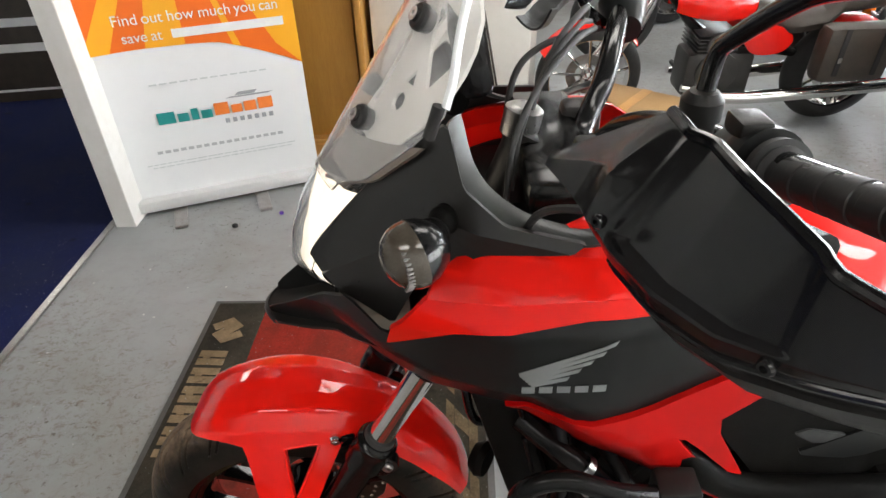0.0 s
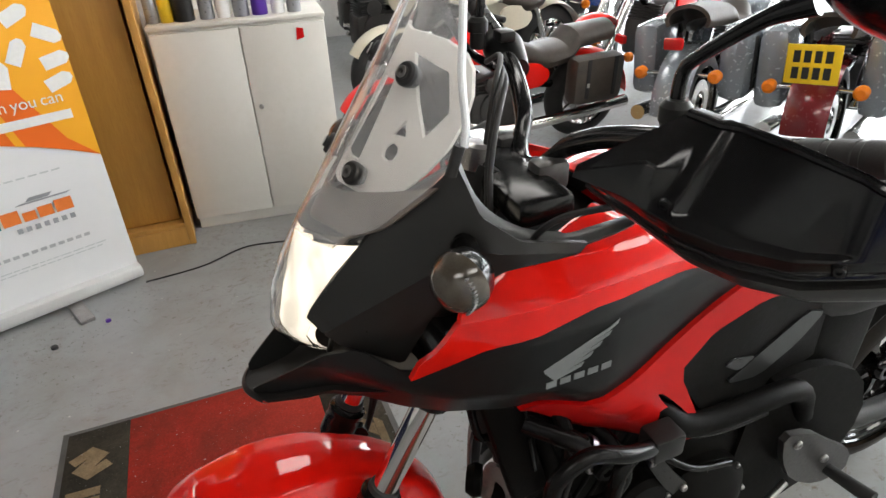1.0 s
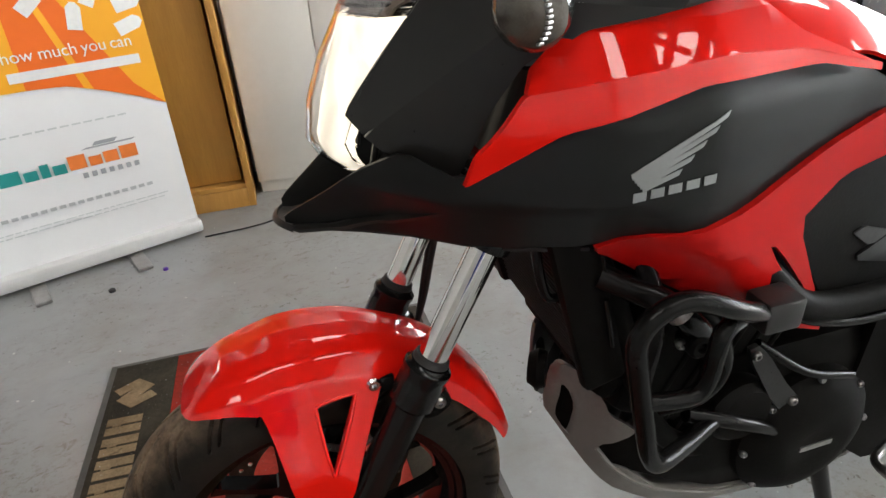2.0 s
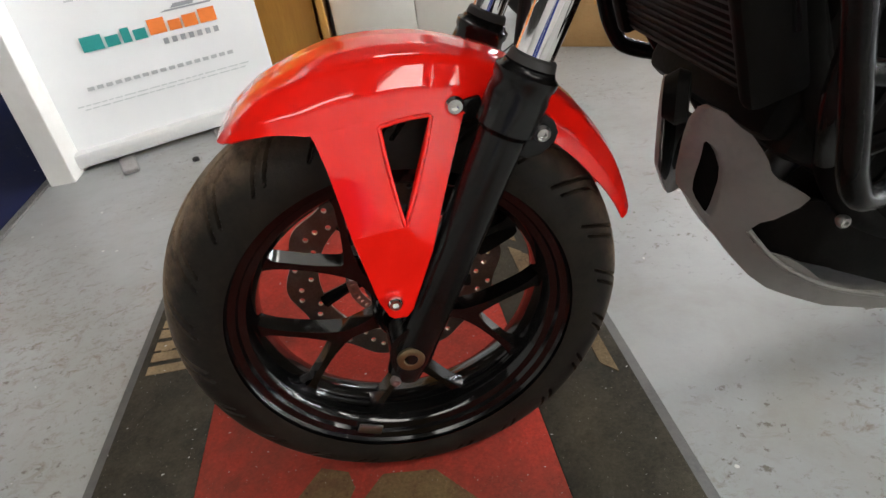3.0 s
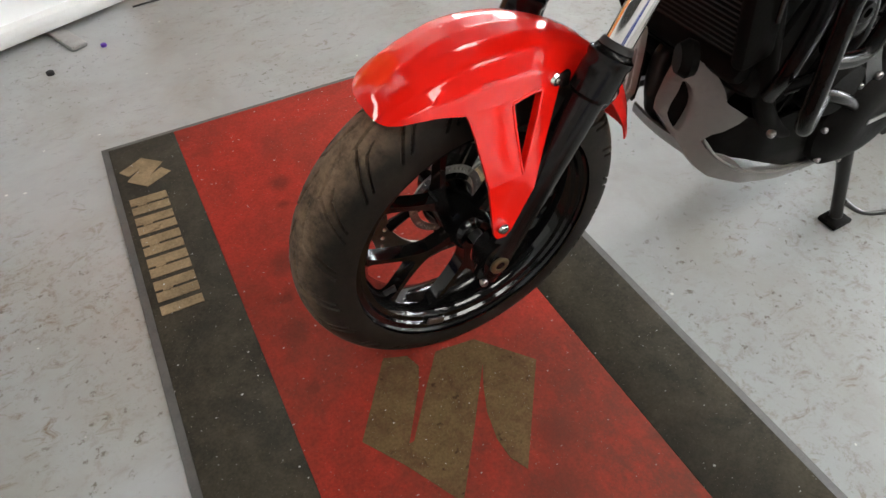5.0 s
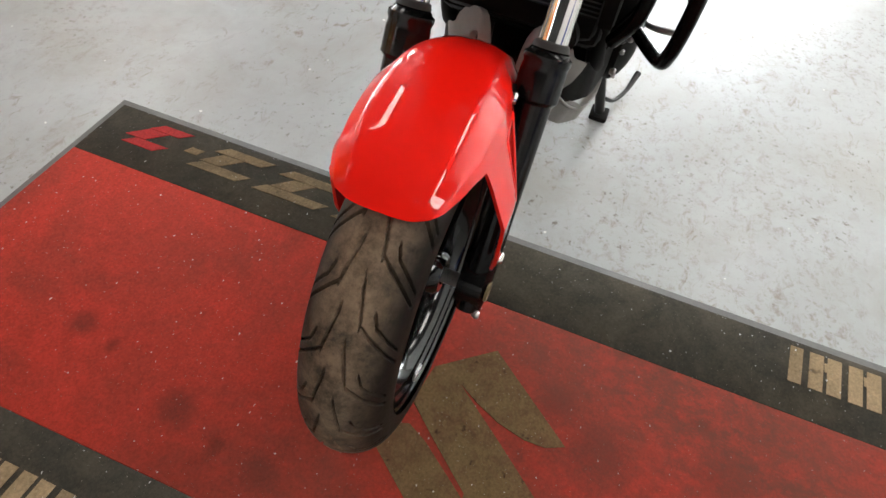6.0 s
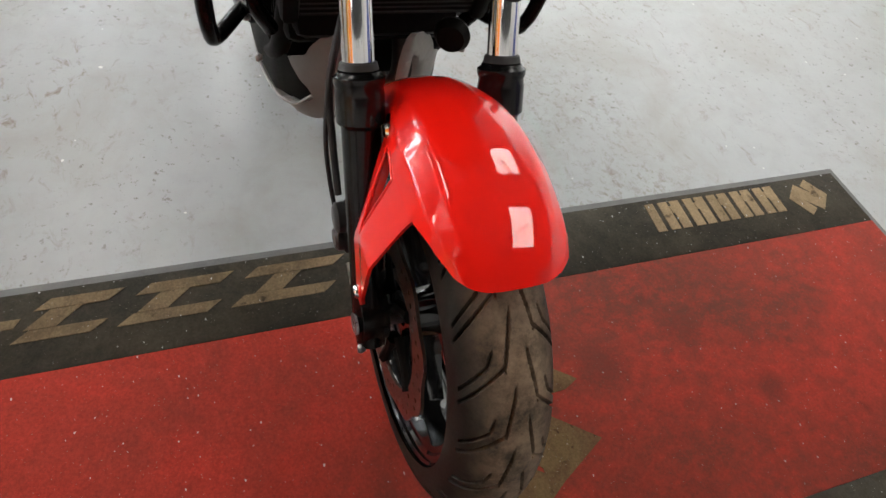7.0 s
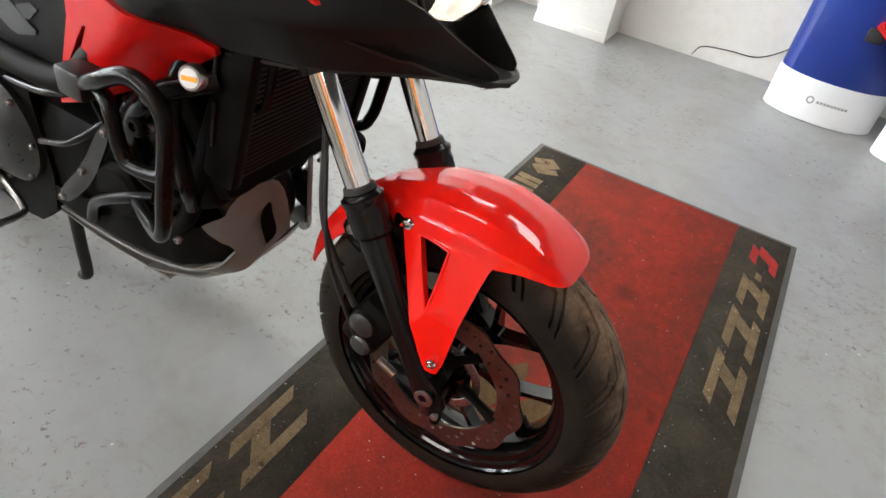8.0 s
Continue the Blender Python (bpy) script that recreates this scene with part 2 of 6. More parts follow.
def uneven_glow(m, low, high):
    """Lets a glow vary as over the facets of a reflector."""
    nt = m.node_tree
    r = nt.nodes.new("ShaderNodeMapRange")
    r.inputs[1].default_value, r.inputs[2].default_value = 0.35, 0.65
    r.inputs[3].default_value, r.inputs[4].default_value = low, high
    nt.links.new(_noise(nt, _coord(nt, (1, 1, 0.5)), 26, 3), r.inputs[0])
    nt.links.new(r.outputs[0], nt.nodes["Principled BSDF"].inputs["Emission Strength"])


uneven_glow(HEADLIGHT, 0.55, 1.7)
TUBE = glow("diffuser_glow", (1.0, 0.965, 0.92), 11.0)
LETTER = material("silver_decal", (0.3, 0.31, 0.31), 0.35, 0.6, (0.26, 0.27, 0.27), 30, 0.4)
CARD = material("cardboard", (0.42, 0.26, 0.11), 0.8, 0, (0.34, 0.2, 0.08), 12, 0.5, 0.2, 150)
BLUE = material("blue_enamel", (0.008, 0.03, 0.22), 0.35, 0, (0.006, 0.024, 0.17), 5, 0.5)
LEATHER = material("worn_leather", (0.03, 0.023, 0.018), 0.45, 0, (0.06, 0.045, 0.034), 14, 0.7, 0.4, 120)
AMBER_LENS = material("amber_lens", (0.8, 0.2, 0.01), 0.15, 0, None, 20, 0.3)
RED_LENS = material("red_lens", (0.5, 0.01, 0.01), 0.12, 0, None, 20, 0.3)
YELLOW = material("yellow_plate", (0.85, 0.55, 0.01), 0.4)
PURPLE = material("purple_cap", (0.1, 0.03, 0.35), 0.4)
CAN_YELLOW = material("yellow_can", (0.75, 0.5, 0.02), 0.3)
CAN_GREY = material("grey_can", (0.35, 0.36, 0.38), 0.3, 0.5)
SILVER_PAINT = material("silver_blue_paint", (0.28, 0.31, 0.34), 0.25, 0.5, None, 5, 0.4, coat=0.6)
# Painted highlight: white stands for the gleam on the screen's polished edge.
CLEAR_EDGE = material("edge_highlight", (0.82, 0.84, 0.85), 0.25)
# Inner cowl: the brown reflection seen there is put into its colour.
DASH = material("cowl_brown_reflection", (0.17, 0.135, 0.11), 0.4, 0, (0.12, 0.1, 0.085), 9, 0.5, 0.1, 400)
# Lighter than COWL: the light on the upturned bevel is in the colour.
SHELF = material("satin_lit_edge", (0.03, 0.032, 0.029), 0.34, 0, (0.04, 0.043, 0.04), 9, 0.5, 0.1, 500)
STAY = material("pale_stay", (0.78, 0.75, 0.7), 0.45)
INDICATOR_LENS = material("smoked_lens_shell", (0.05, 0.04, 0.03), 0.16, 0, (0.1, 0.085, 0.065), 60, 0.5, 0.3, 160, 0.04, coat=0.4)
CREAM = material("cream_paint", (0.7, 0.64, 0.5), 0.25, 0, None, 5, 0.4, coat=0.5)


# ---- building helpers ----
from mathutils.geometry import tessellate_polygon


SHAPING = []  # while it holds a function, part() lays every vertex by it


def part(name, bm, mat, parent=None, label="", smooth=35):
    """Links a bmesh as one mesh object under a thing or a part."""
    me = bpy.data.meshes.new(name)
    for lie in SHAPING:
        for v in bm.verts:
            v.co = lie(v.co)
    bmesh.ops.recalc_face_normals(bm, faces=bm.faces[:])
    bm.to_mesh(me)
    bm.free()
    if mat:
        me.materials.append(mat)
    if smooth:
        me.polygons.foreach_set("use_smooth", [True] * len(me.polygons))
        me.set_sharp_from_angle(angle=radians(smooth))
    ob = new(name, me)
    if parent:
        ob.parent = parent
    if label:
        tagged(ob, label)
    return ob


def empty(name, m, label, category, group="", kind=""):
    ob = new(name)
    ob.empty_display_size = 0.1
    ob.matrix_world = m
    return tagged(ob, label, category, group, kind)


def box(lo, hi, bevel=0.0, bm=None, m=None):
    bm = bm or bmesh.new()
    c, s = [(a + b) / 2 for a, b in zip(lo, hi)], [abs(b - a) for a, b in zip(lo, hi)]
    made = bmesh.ops.create_cube(bm, size=1.0, matrix=Matrix.Translation(c) @ Matrix.Diagonal((*s, 1)))
    if bevel:
        edges = list({e for v in made["verts"] for e in v.link_edges})
        bmesh.ops.bevel(bm, geom=edges, offset=min(bevel, min(s) * 0.45), segments=2, affect="EDGES", profile=0.5)
    if m is not None:
        bmesh.ops.transform(bm, matrix=m, verts=made["verts"] if not bevel else bm.verts[:])
    return bm


def grid(fn, nu, nv, closed_u=False, bm=None):
    """A surface of quads from fn(u, v), u and v from 0 to 1."""
    bm = bm or bmesh.new()
    cols = nu if closed_u else nu + 1
    vs = [[bm.verts.new(fn(i / nu, j / nv)) for i in range(cols)] for j in range(nv + 1)]
    for j in range(nv):
        for i in range(nu):
            k = (i + 1) % cols if closed_u else i + 1
            bm.faces.new((vs[j][i], vs[j][k], vs[j + 1][k], vs[j + 1][i]))
    return bm


def shell(bm, t):
    """Gives a sheet its thickness."""
    bmesh.ops.recalc_face_normals(bm, faces=bm.faces[:])
    bmesh.ops.solidify(bm, geom=bm.faces[:], thickness=t)
    return bm


def glide(points, n):
    """n + 1 points along a smooth curve through the given ones."""
    p = [Vector(q) for q in points]
    p = [2 * p[0] - p[1], *p, 2 * p[-1] - p[-2]]
    out, spans = [], len(p) - 3
    for i in range(n + 1):
        s = min(i / n * spans, spans - 1e-6)
        k, f = int(s), s - int(s)
        a, b, c, d = p[k : k + 4]
        out.append(0.5 * (2 * b + (c - a) * f + (2 * a - 5 * b + 4 * c - d) * f * f + (3 * b - a - 3 * c + d) * f**3))
    return out


def tube(points, r, n=24, sides=12, curve=True, bm=None, flat=1.0):
    """A round tube along a path, with closed ends; r is a radius or one radius a point."""
    bm = bm or bmesh.new()
    path = glide(points, n) if curve and len(points) > 2 else [Vector(q) for q in points]
    radii = r if isinstance(r, (list, tuple)) else [r]
    rings, last = [], None
    for i, q in enumerate(path):
        d = (path[min(i + 1, len(path) - 1)] - path[max(i - 1, 0)]).normalized()
        if last is None:
            last = d.orthogonal().normalized()
        side = (last - d * last.dot(d)).normalized()
        last, up = side, d.cross(side)
        s = i / max(1, len(path) - 1) * (len(radii) - 1)
        k = min(int(s), max(0, len(radii) - 2))
        rad = radii[k] + (radii[min(k + 1, len(radii) - 1)] - radii[k]) * (s - k)
        rings.append([bm.verts.new(q + rad * (math.cos(a) * side + flat * math.sin(a) * up)) for a in (2 * math.pi * j / sides for j in range(sides))])
    for a, b in zip(rings, rings[1:]):
        for j in range(sides):
            bm.faces.new((a[j], a[(j + 1) % sides], b[(j + 1) % sides], b[j]))
    bm.faces.new(rings[0][::-1])
    bm.faces.new(rings[-1])
    return bm


def lathe(profile, origin=(0, 0, 0), axis=(0, 1, 0), sides=32, bm=None, closed=False):
    """A turned solid: profile points (along the axis, radius)."""
    bm = bm or bmesh.new()
    axis = Vector(axis).normalized()
    s = axis.orthogonal().normalized()
    u = axis.cross(s)
    o = Vector(origin)
    rings = []
    for h, r in profile:
        if r < 1e-5:
            rings.append([bm.verts.new(o + axis * h)] * sides)
        else:
            rings.append([bm.verts.new(o + axis * h + r * (math.cos(a) * s + math.sin(a) * u)) for a in (2 * math.pi * j / sides for j in range(sides))])
    pairs = list(zip(rings, rings[1:])) + ([(rings[-1], rings[0])] if closed else [])
    for a, b in pairs:
        for j in range(sides):
            k = (j + 1) % sides
            f = [a[j], a[k], b[k], b[j]]
            f = [v for i, v in enumerate(f) if v not in f[:i]]
            if len(f) > 2:
                bm.faces.new(f)
    return bm


def soften(points, times=1, cut=0.22):
    """Rounds an outline's corners."""
    for _ in range(times):
        out = []
        for a, b in zip(points, points[1:] + points[:1]):
            out += [tuple(p + (q - p) * cut for p, q in zip(a, b)), tuple(q + (p - q) * cut for p, q in zip(a, b))]
        points = out
    return points


def plate(outline, holes=(), t=0.004, place=lambda a, b, h: (a, h, b), step=0.0, bevel=0.0):
    """A plate cut to an outline in (a, b), with holes; place(a, b, h) lays it in space, h being 0 on its face and t at its back."""
    bm = bmesh.new()
    loops = [[Vector((a, b, 0)) for a, b in loop] for loop in (outline, *holes)]
    flat = [v for loop in loops for v in loop]
    triangles = tessellate_polygon(loops)
    vs = [bm.verts.new(v) for v in flat]
    for tri in triangles:
        try:
            bm.faces.new([vs[i] for i in tri])
        except ValueError:
            pass
    bmesh.ops.dissolve_degenerate(bm, dist=1e-6, edges=bm.edges[:])
    bmesh.ops.recalc_face_normals(bm, faces=bm.faces[:])
    if step:
        for axis in (0, 1):
            lo, hi = min(v[axis] for v in flat), max(v[axis] for v in flat)
            for k in range(1, int((hi - lo) / step) + 1):
                co, no = [0, 0, 0], [0, 0, 0]
                co[axis], no[axis] = lo + k * step, 1
                bmesh.ops.bisect_plane(bm, geom=bm.verts[:] + bm.edges[:] + bm.faces[:], plane_co=co, plane_no=no, dist=1e-5)
    faces = bm.faces[:]
    if t:
        made = bmesh.ops.extrude_face_region(bm, geom=faces)
        for v in made["geom"]:
            if isinstance(v, bmesh.types.BMVert):
                v.co.z = t
    if bevel:
        rim = [e for e in bm.edges if e.calc_face_angle(0) > 1.2]
        bmesh.ops.bevel(bm, geom=rim, offset=bevel, segments=2, affect="EDGES", profile=0.5)
    for v in bm.verts:
        v.co = place(v.co.x, v.co.y, v.co.z)
    return bm


def lay(origin, along, up):
    """For plate(): lays (a, b) along two directions from an origin, its back towards the side away from the viewer."""
    o, x, y = Vector(origin), Vector(along).normalized(), Vector(up).normalized()
    n = x.cross(y)
    return lambda a, b, h: o + a * x + b * y - h * n


def bolt(p, axis, r=0.009, h=0.006, sides=16):
    return lathe([(-h, r * 0.6), (0, r), (h * 0.5, r), (h, r * 0.75), (h, r * 0.42), (h * 0.35, r * 0.4), (h * 0.35, 0)], p, axis, sides)


# ---- structure ----
def structure(name, bm, mat, label, category, smooth=0):
    return tagged(part(name, bm, mat, None, "", smooth), label, category, kind="structure")


structure("floor", box((-6, -3.2, -0.1), (7.0, 6.6, 0.0)), FLOOR, "scuffed grey painted concrete showroom floor", "floor")
structure("carpet", box((-5.9, 0.2, 0.001), (-1.24, 6.4, 0.006), 0.002), CARPET, "dark blue flecked carpet beside the painted floor", "carpet")
structure("carpet_trim", box((-1.245, 0.2, 0.001), (-1.215, 6.4, 0.009), 0.003), STEEL, "thin metal edging strip along the blue carpet", "trim")
structure("wall_south", box((-6, -3.22, 0), (7.0, -2.97, 2.9)), WALL, "white painted wall behind the drums", "wall")
structure("wall_west", box((-6.2, -3.22, 0), (-6, 6.8, 2.9)), WALL, "white painted end wall", "wall")
structure("wall_partition", box((-1.22, 2.62, 0), (0.72, 2.74, 2.9)), WALL, "white partition behind the cupboards", "wall")
structure("wall_post", box((-1.205, 1.53, 0), (-1.115, 2.62, 2.9), 0.004), WALL, "white boxed wall end with a scuffed foot", "wall")
structure("ceiling", box((-6.2, -3.22, 2.9), (7.2, 6.8, 3.0)), CEILING, "dark boarded ceiling with fluorescent battens", "ceiling")


def shop_front():
    """The glazed street side: piers, sill and head with panes between mullions."""
    x0, x1 = 7.0, 7.2
    lo, hi = 0.12, 2.65
    bm = box((x0, -3.22, 0), (x1, 6.8, lo))
    box((x0, -3.22, hi), (x1, 6.8, 2.9), 0, bm)
    for a, b in ((-3.22, -2.2), (6.2, 6.8)):
        box((x0, a, lo), (x1, b, hi), 0, bm)
    structure("wall_east", bm, WALL, "white wall with the glazed shop front", "wall")
    win = empty("window_1", pose(0, 0, 0), "large shop front window with white mullions", "window", kind="structure")
    edges = [-2.2, -0.1, 2.0, 4.1, 6.2]
    for y in edges:
        part("mullion", box((7.05, y - 0.035, lo), (7.15, y + 0.035, hi), 0.004), CABINET, win)
    for a, b in zip(edges, edges[1:]):
        p = part("pane", box((7.09, a + 0.035, lo), (7.1, b - 0.035, hi)), LENS, win)
        p.visible_shadow = False


def far_window():
    """The far wall with a second glazed front at its street end."""
    y0, y1, lo, hi = 6.6, 6.8, 0.12, 2.65
    bm = box((-6, y0, 0), (3.2, y1, 2.9))
    box((6.85, y0, 0), (7.0, y1, 2.9), 0, bm)
    box((3.2, y0, 0), (6.85, y1, lo), 0, bm)
    box((3.2, y0, hi), (6.85, y1, 2.9), 0, bm)
    structure("wall_north", bm, WALL, "white far wall with a glazed front", "wall")
    win = empty("window_2", pose(0, 0, 0), "shop front window in the far wall", "window", kind="structure")
    edges = [3.2, 5.025, 6.85]
    for x in edges:
        part("mullion", box((x - 0.035, 6.65, lo), (x + 0.035, 6.75, hi), 0.004), CABINET, win)
    for a, b in zip(edges, edges[1:]):
        p = part("pane", box((a + 0.035, 6.69, lo), (b - 0.035, 6.7, hi)), LENS, win)
        p.visible_shadow = False


shop_front()
far_window()
side_day = new("daylight_window", bpy.data.lights.new("daylight_window", "AREA"))
side_day.data.shape, side_day.data.size, side_day.data.size_y, side_day.data.energy = "RECTANGLE", 3.6, 2.4, 420
side_day.data.color = (0.93, 0.97, 1.0)
side_day.matrix_world = look((5.02, 6.85, 1.4), (4.4, 0, 1.0))
day = new("daylight_window", bpy.data.lights.new("daylight_window", "AREA"))
day.data.shape, day.data.size, day.data.size_y, day.data.energy = "RECTANGLE", 8.2, 2.4, 900
day.data.color = (0.93, 0.97, 1.0)
day.matrix_world = look((7.25, 2.0, 1.4), (0, 2.0, 1.0))


def ceiling_light(x, y, turn):
    ob = empty("ceiling_light", pose(x, y, 2.9, 0, 0, turn), "white fluorescent ceiling light with twin diffusers", "ceiling light", "ceiling battens")
    part("housing", box((-0.77, -0.27, -0.07), (0.77, 0.27, -0.001), 0.01), CABINET, ob)
    for y1 in (-0.13, 0.13):
        part("diffuser", box((-0.74, y1 - 0.115, -0.085), (0.74, y1 + 0.115, -0.072), 0.006), TUBE, ob)
    return ob


batten = ceiling_light(1.2, -1.5, 0)
for bx, by in ((-1.0, -1.5), (1.0, 1.3), (3.4, -1.5), (3.2, 1.3), (0.6, 3.9), (3.0, 3.9), (4.9, -0.2), (-4.2, 4.6)):
    copy_thing(batten, pose(bx, by, 2.9))


# ---- the floor mat ----
def floor_mat():
    ob = empty("floor_mat", pose(0, 0, 0, 0, 0, -0.75), "worn red and black workshop mat with gold printed marks", "floor mat")
    x0, x1, y0, y1, top = -0.613, 0.361, -1.387, 1.0, 0.008
    part("rubber_border", box((x0, y0, 0.001), (x1, y1, 0.0055), 0.002), RUBBER_EDGE, ob, "dark grey rubber edging")
    part("black_strip", box((x0 + 0.018, y0 + 0.016, 0.002), (-0.417, y1 - 0.016, top), 0.002), MAT_BLACK, ob)
    part("black_strip", box((0.162, y0 + 0.016, 0.002), (x1 - 0.018, y1 - 0.016, top), 0.002), MAT_BLACK, ob)
    part("red_field", box((-0.417, y0 + 0.016, 0.002), (0.162, y1 - 0.016, top), 0.002), MAT_RED, ob, "trodden red pile")

    def flat(name, pts, mat, label=""):
        return part(name, plate(pts, (), 0.0035, lambda a, b, h: (a, b, top + 0.0014 - h)), mat, ob, label, 0)

    left = [(-0.209, 0.001), (-0.165, -0.018), (-0.155, -0.05), (-0.175, -0.09), (-0.243, -0.186), (-0.268, -0.216), (-0.316, -0.142)]
    middle = [(-0.11, -0.036), (-0.028, -0.048), (-0.04, -0.104), (-0.126, -0.218), (-0.209, -0.324), (-0.268, -0.216), (-0.243, -0.186), (-0.233, -0.186), (-0.16, -0.095)]
    tip = [(-0.028, -0.048), (0.056, -0.15), (-0.009, -0.234), (-0.082, -0.328), (-0.098, -0.295), (-0.1, -0.255), (-0.088, -0.2), (-0.066, -0.15), (-0.04, -0.104)]
    for shape in (left, middle, tip):
        flat("emblem_piece", shape, MAT_GOLD_WORN, "faded gold angular emblem piece")

    def strip_marks(cx, s):
        """One strip's marks: s is 1 for the front strip, which reads away from the far end, and -1 for the rear one."""
        def put(v, u):
            return (cx + s * u, s * v + (0.0 if s > 0 else -0.39))

        def block(v0, v1, u0, u1, mat, slant=0.0, name="printed_mark"):
            flat(name, [put(v0 + slant, u1), put(v1 + slant, u1), put(v1, u0), put(v0, u0)], mat)

        emblem = [(0.905, -0.012), (0.868, -0.075), (0.84, -0.055), (0.862, -0.02), (0.82, -0.062), (0.775, -0.018), (0.81, 0.048), (0.838, 0.028), (0.815, -0.008), (0.86, 0.036)]
        flat("small_emblem", [put(v, u + 0.004) for v, u in emblem], MAT_GOLD, "gold angular emblem")
        v = 0.742
        for wide in (0.078, 0.078, 0.076, 0.078, 0.078, 0.03):
            thick = 0.028 if wide > 0.05 else 0.026
            block(v, v - thick, -0.066, 0.024, MAT_GOLD, -0.004)
            if wide > 0.05:
                block(v - 0.036, v - 0.036 - thick, -0.066, 0.024, MAT_GOLD, -0.004)
                block(v - thick - 0.001, v - 0.035, -0.05, -0.028, MAT_GOLD)
            v -= wide
        v = -0.462
        for wide, mat in ((0.235, MAT_GOLD_DULL), (0.21, MAT_GOLD_DULL), (0.18, MAT_GOLD_DULL), (0.055, MAT_GOLD_DULL), (0.135, MAT_LETTER_RED)):
            if wide < 0.1:
                block(v, v - wide + 0.02, -0.022, -0.002, mat, -0.012)
            else:
                block(v, v - wide + 0.05, -0.058, -0.034, mat, -0.03)
                block(v - 0.03, v - wide + 0.015, 0.008, 0.032, mat, -0.03)
                block(v - wide * 0.42, v - wide * 0.42 - 0.055, -0.033, 0.007, mat, -0.045)
            v -= wide

    strip_marks(-0.512, 1)
    strip_marks(0.262, -1)


floor_mat()


# ---- the roll-up banner ----
def banner():
    ang = 21.3
    ob = empty("roll_up_banner", pose(-0.7745, 1.777, 0, 0, 0, ang), "white and orange roll-up banner on an aluminium base", "banner")
    w = 0.425

    def face(a, b, h):
        return (a, -h, b)

    base = box((-0.43, -0.045, 0.018), (0.43, 0.045, 0.075), 0.014)
    part("base", base, BAR_ALU, ob, "silver base cassette")
    for x in (-0.22, 0.14):
        foot = box((x - 0.028, -0.2, 0.0), (x + 0.028, 0.06, 0.017), 0.006)
        part("foot", foot, STEEL, ob, "grey swivel foot")
    part("pole", tube([(0, 0.035, 0.07), (0, 0.03, 2.02)], 0.012, curve=False), BAR_ALU, ob)
    part("top_rail", box((-w, -0.012, 2.0), (w, 0.014, 2.035), 0.006), BAR_ALU, ob)
    sheet = grid(lambda u, v: ((u - 0.5) * 2 * w, 0.003 * math.sin(3 * u + 5 * v) - 0.002, 0.06 + v * 1.95), 10, 30)
    part("sheet", shell(sheet, 0.0012), VINYL, ob, "white vinyl sheet")

    def edge(a):
        """The lower edge of the orange print."""
        if a < 0.1:
            return 0.715 - 0.16 * (a + 0.15) ** 2
        return 0.705 - 0.34 * (a - 0.1) ** 2 - 0.28 * (a - 0.1)

    def printed(name, pts, mat, h, label=""):
        return part(name, plate(pts, (), 0.0008, lambda a, b, d: face(a, b, h - d)), mat, ob, label, 0)

    n = 24
    low = [(-w + 2 * w * i / n, edge(-w + 2 * w * i / n)) for i in range(n + 1)]
    printed("orange_field", low + [(w, 1.99), (-w, 1.99)], ORANGE, 0.0085, "orange printed field")
    centre = (-0.02, 1.35)
    for a0, a1 in ((-0.40, -0.30), (-0.17, -0.02), (0.16, 0.19), (0.43, 0.75)):
        p = [(max(-w, min(w, a0)), edge(max(-w, min(w, a0)))), (max(-w, min(w, a1)), edge(max(-w, min(w, a1)))), (centre[0] + 0.01, centre[1]), (centre[0] - 0.01, centre[1])]
        if a1 > w:
            p = [(0.33, edge(0.33) + 0.05), (w, edge(w)), (w, 1.35), (0.05, 1.2)]
        printed("amber_ray", p, AMBER, 0.0097)
    rng = random.Random(4)
    for a, b, turn in ((0.3, 1.12, 25), (0.38, 1.045, -28), (0.27, 1.0, 60), (0.38, 0.955, 12), (0.2, 0.93, 80), (0.37, 0.88, 18), (0.16, 1.08, -20), (0.08, 0.99, 40), (0.22, 1.2, 10), (0.05, 1.12, 70)):
        c, s = math.cos(radians(turn)), math.sin(radians(turn))
        tag = [(-0.045, -0.024), (0.03, -0.024), (0.048, -0.008), (0.048, 0.008), (0.03, 0.024), (-0.045, 0.024)]
        printed("price_tag", [(a + x * c - y * s, b + x * s + y * c) for x, y in tag], PRINT_WHITE, 0.0105)

    def lettering(text, size):
        cu = bpy.data.curves.new("word", "FONT")
        cu.body, cu.size, cu.extrude = text, size, 0.0004
        t = new("word", cu)
        me = bpy.data.meshes.new_from_object(t.evaluated_get(bpy.context.evaluated_depsgraph_get()))
        bpy.data.objects.remove(t)
        return me

    def words(text, a, b, size, mat):
        for word in text.split():
            me = lettering(word, size)
            wide = max(v.co.x for v in me.vertices)
            me.transform(Matrix.Translation((a, -0.0115, b)) @ Euler((radians(90), 0, 0)).to_matrix().to_4x4())
            me.materials.clear()
            me.materials.append(mat)
            o = new("word", me)
            o.parent = ob
            a += wide + 0.26 * size

    def bar(a0, a1, b0, b1, mat, h=0.0075, slant=0.0):
        printed("printed_bar", [(a0, b0), (a1, b0), (a1 + slant, b1), (a0 + slant, b1)], mat, h)

    words("Find out how much you can", -0.265, 0.808, 0.057, PRINT_WHITE)
    words("save at", -0.245, 0.742, 0.055, PRINT_WHITE)
    bar(-0.06, 0.375, 0.742, 0.776, PRINT_WHITE, 0.0105)
    # The maker's mark as plain shapes in its colours
    for a0, a1 in ((-0.205, -0.135), (-0.125, -0.08), (-0.07, -0.04), (-0.03, 0.015)):
        bar(a0, a1, 0.398, 0.448 if a0 in (-0.205, -0.07) else 0.434, PRINT_TEAL)
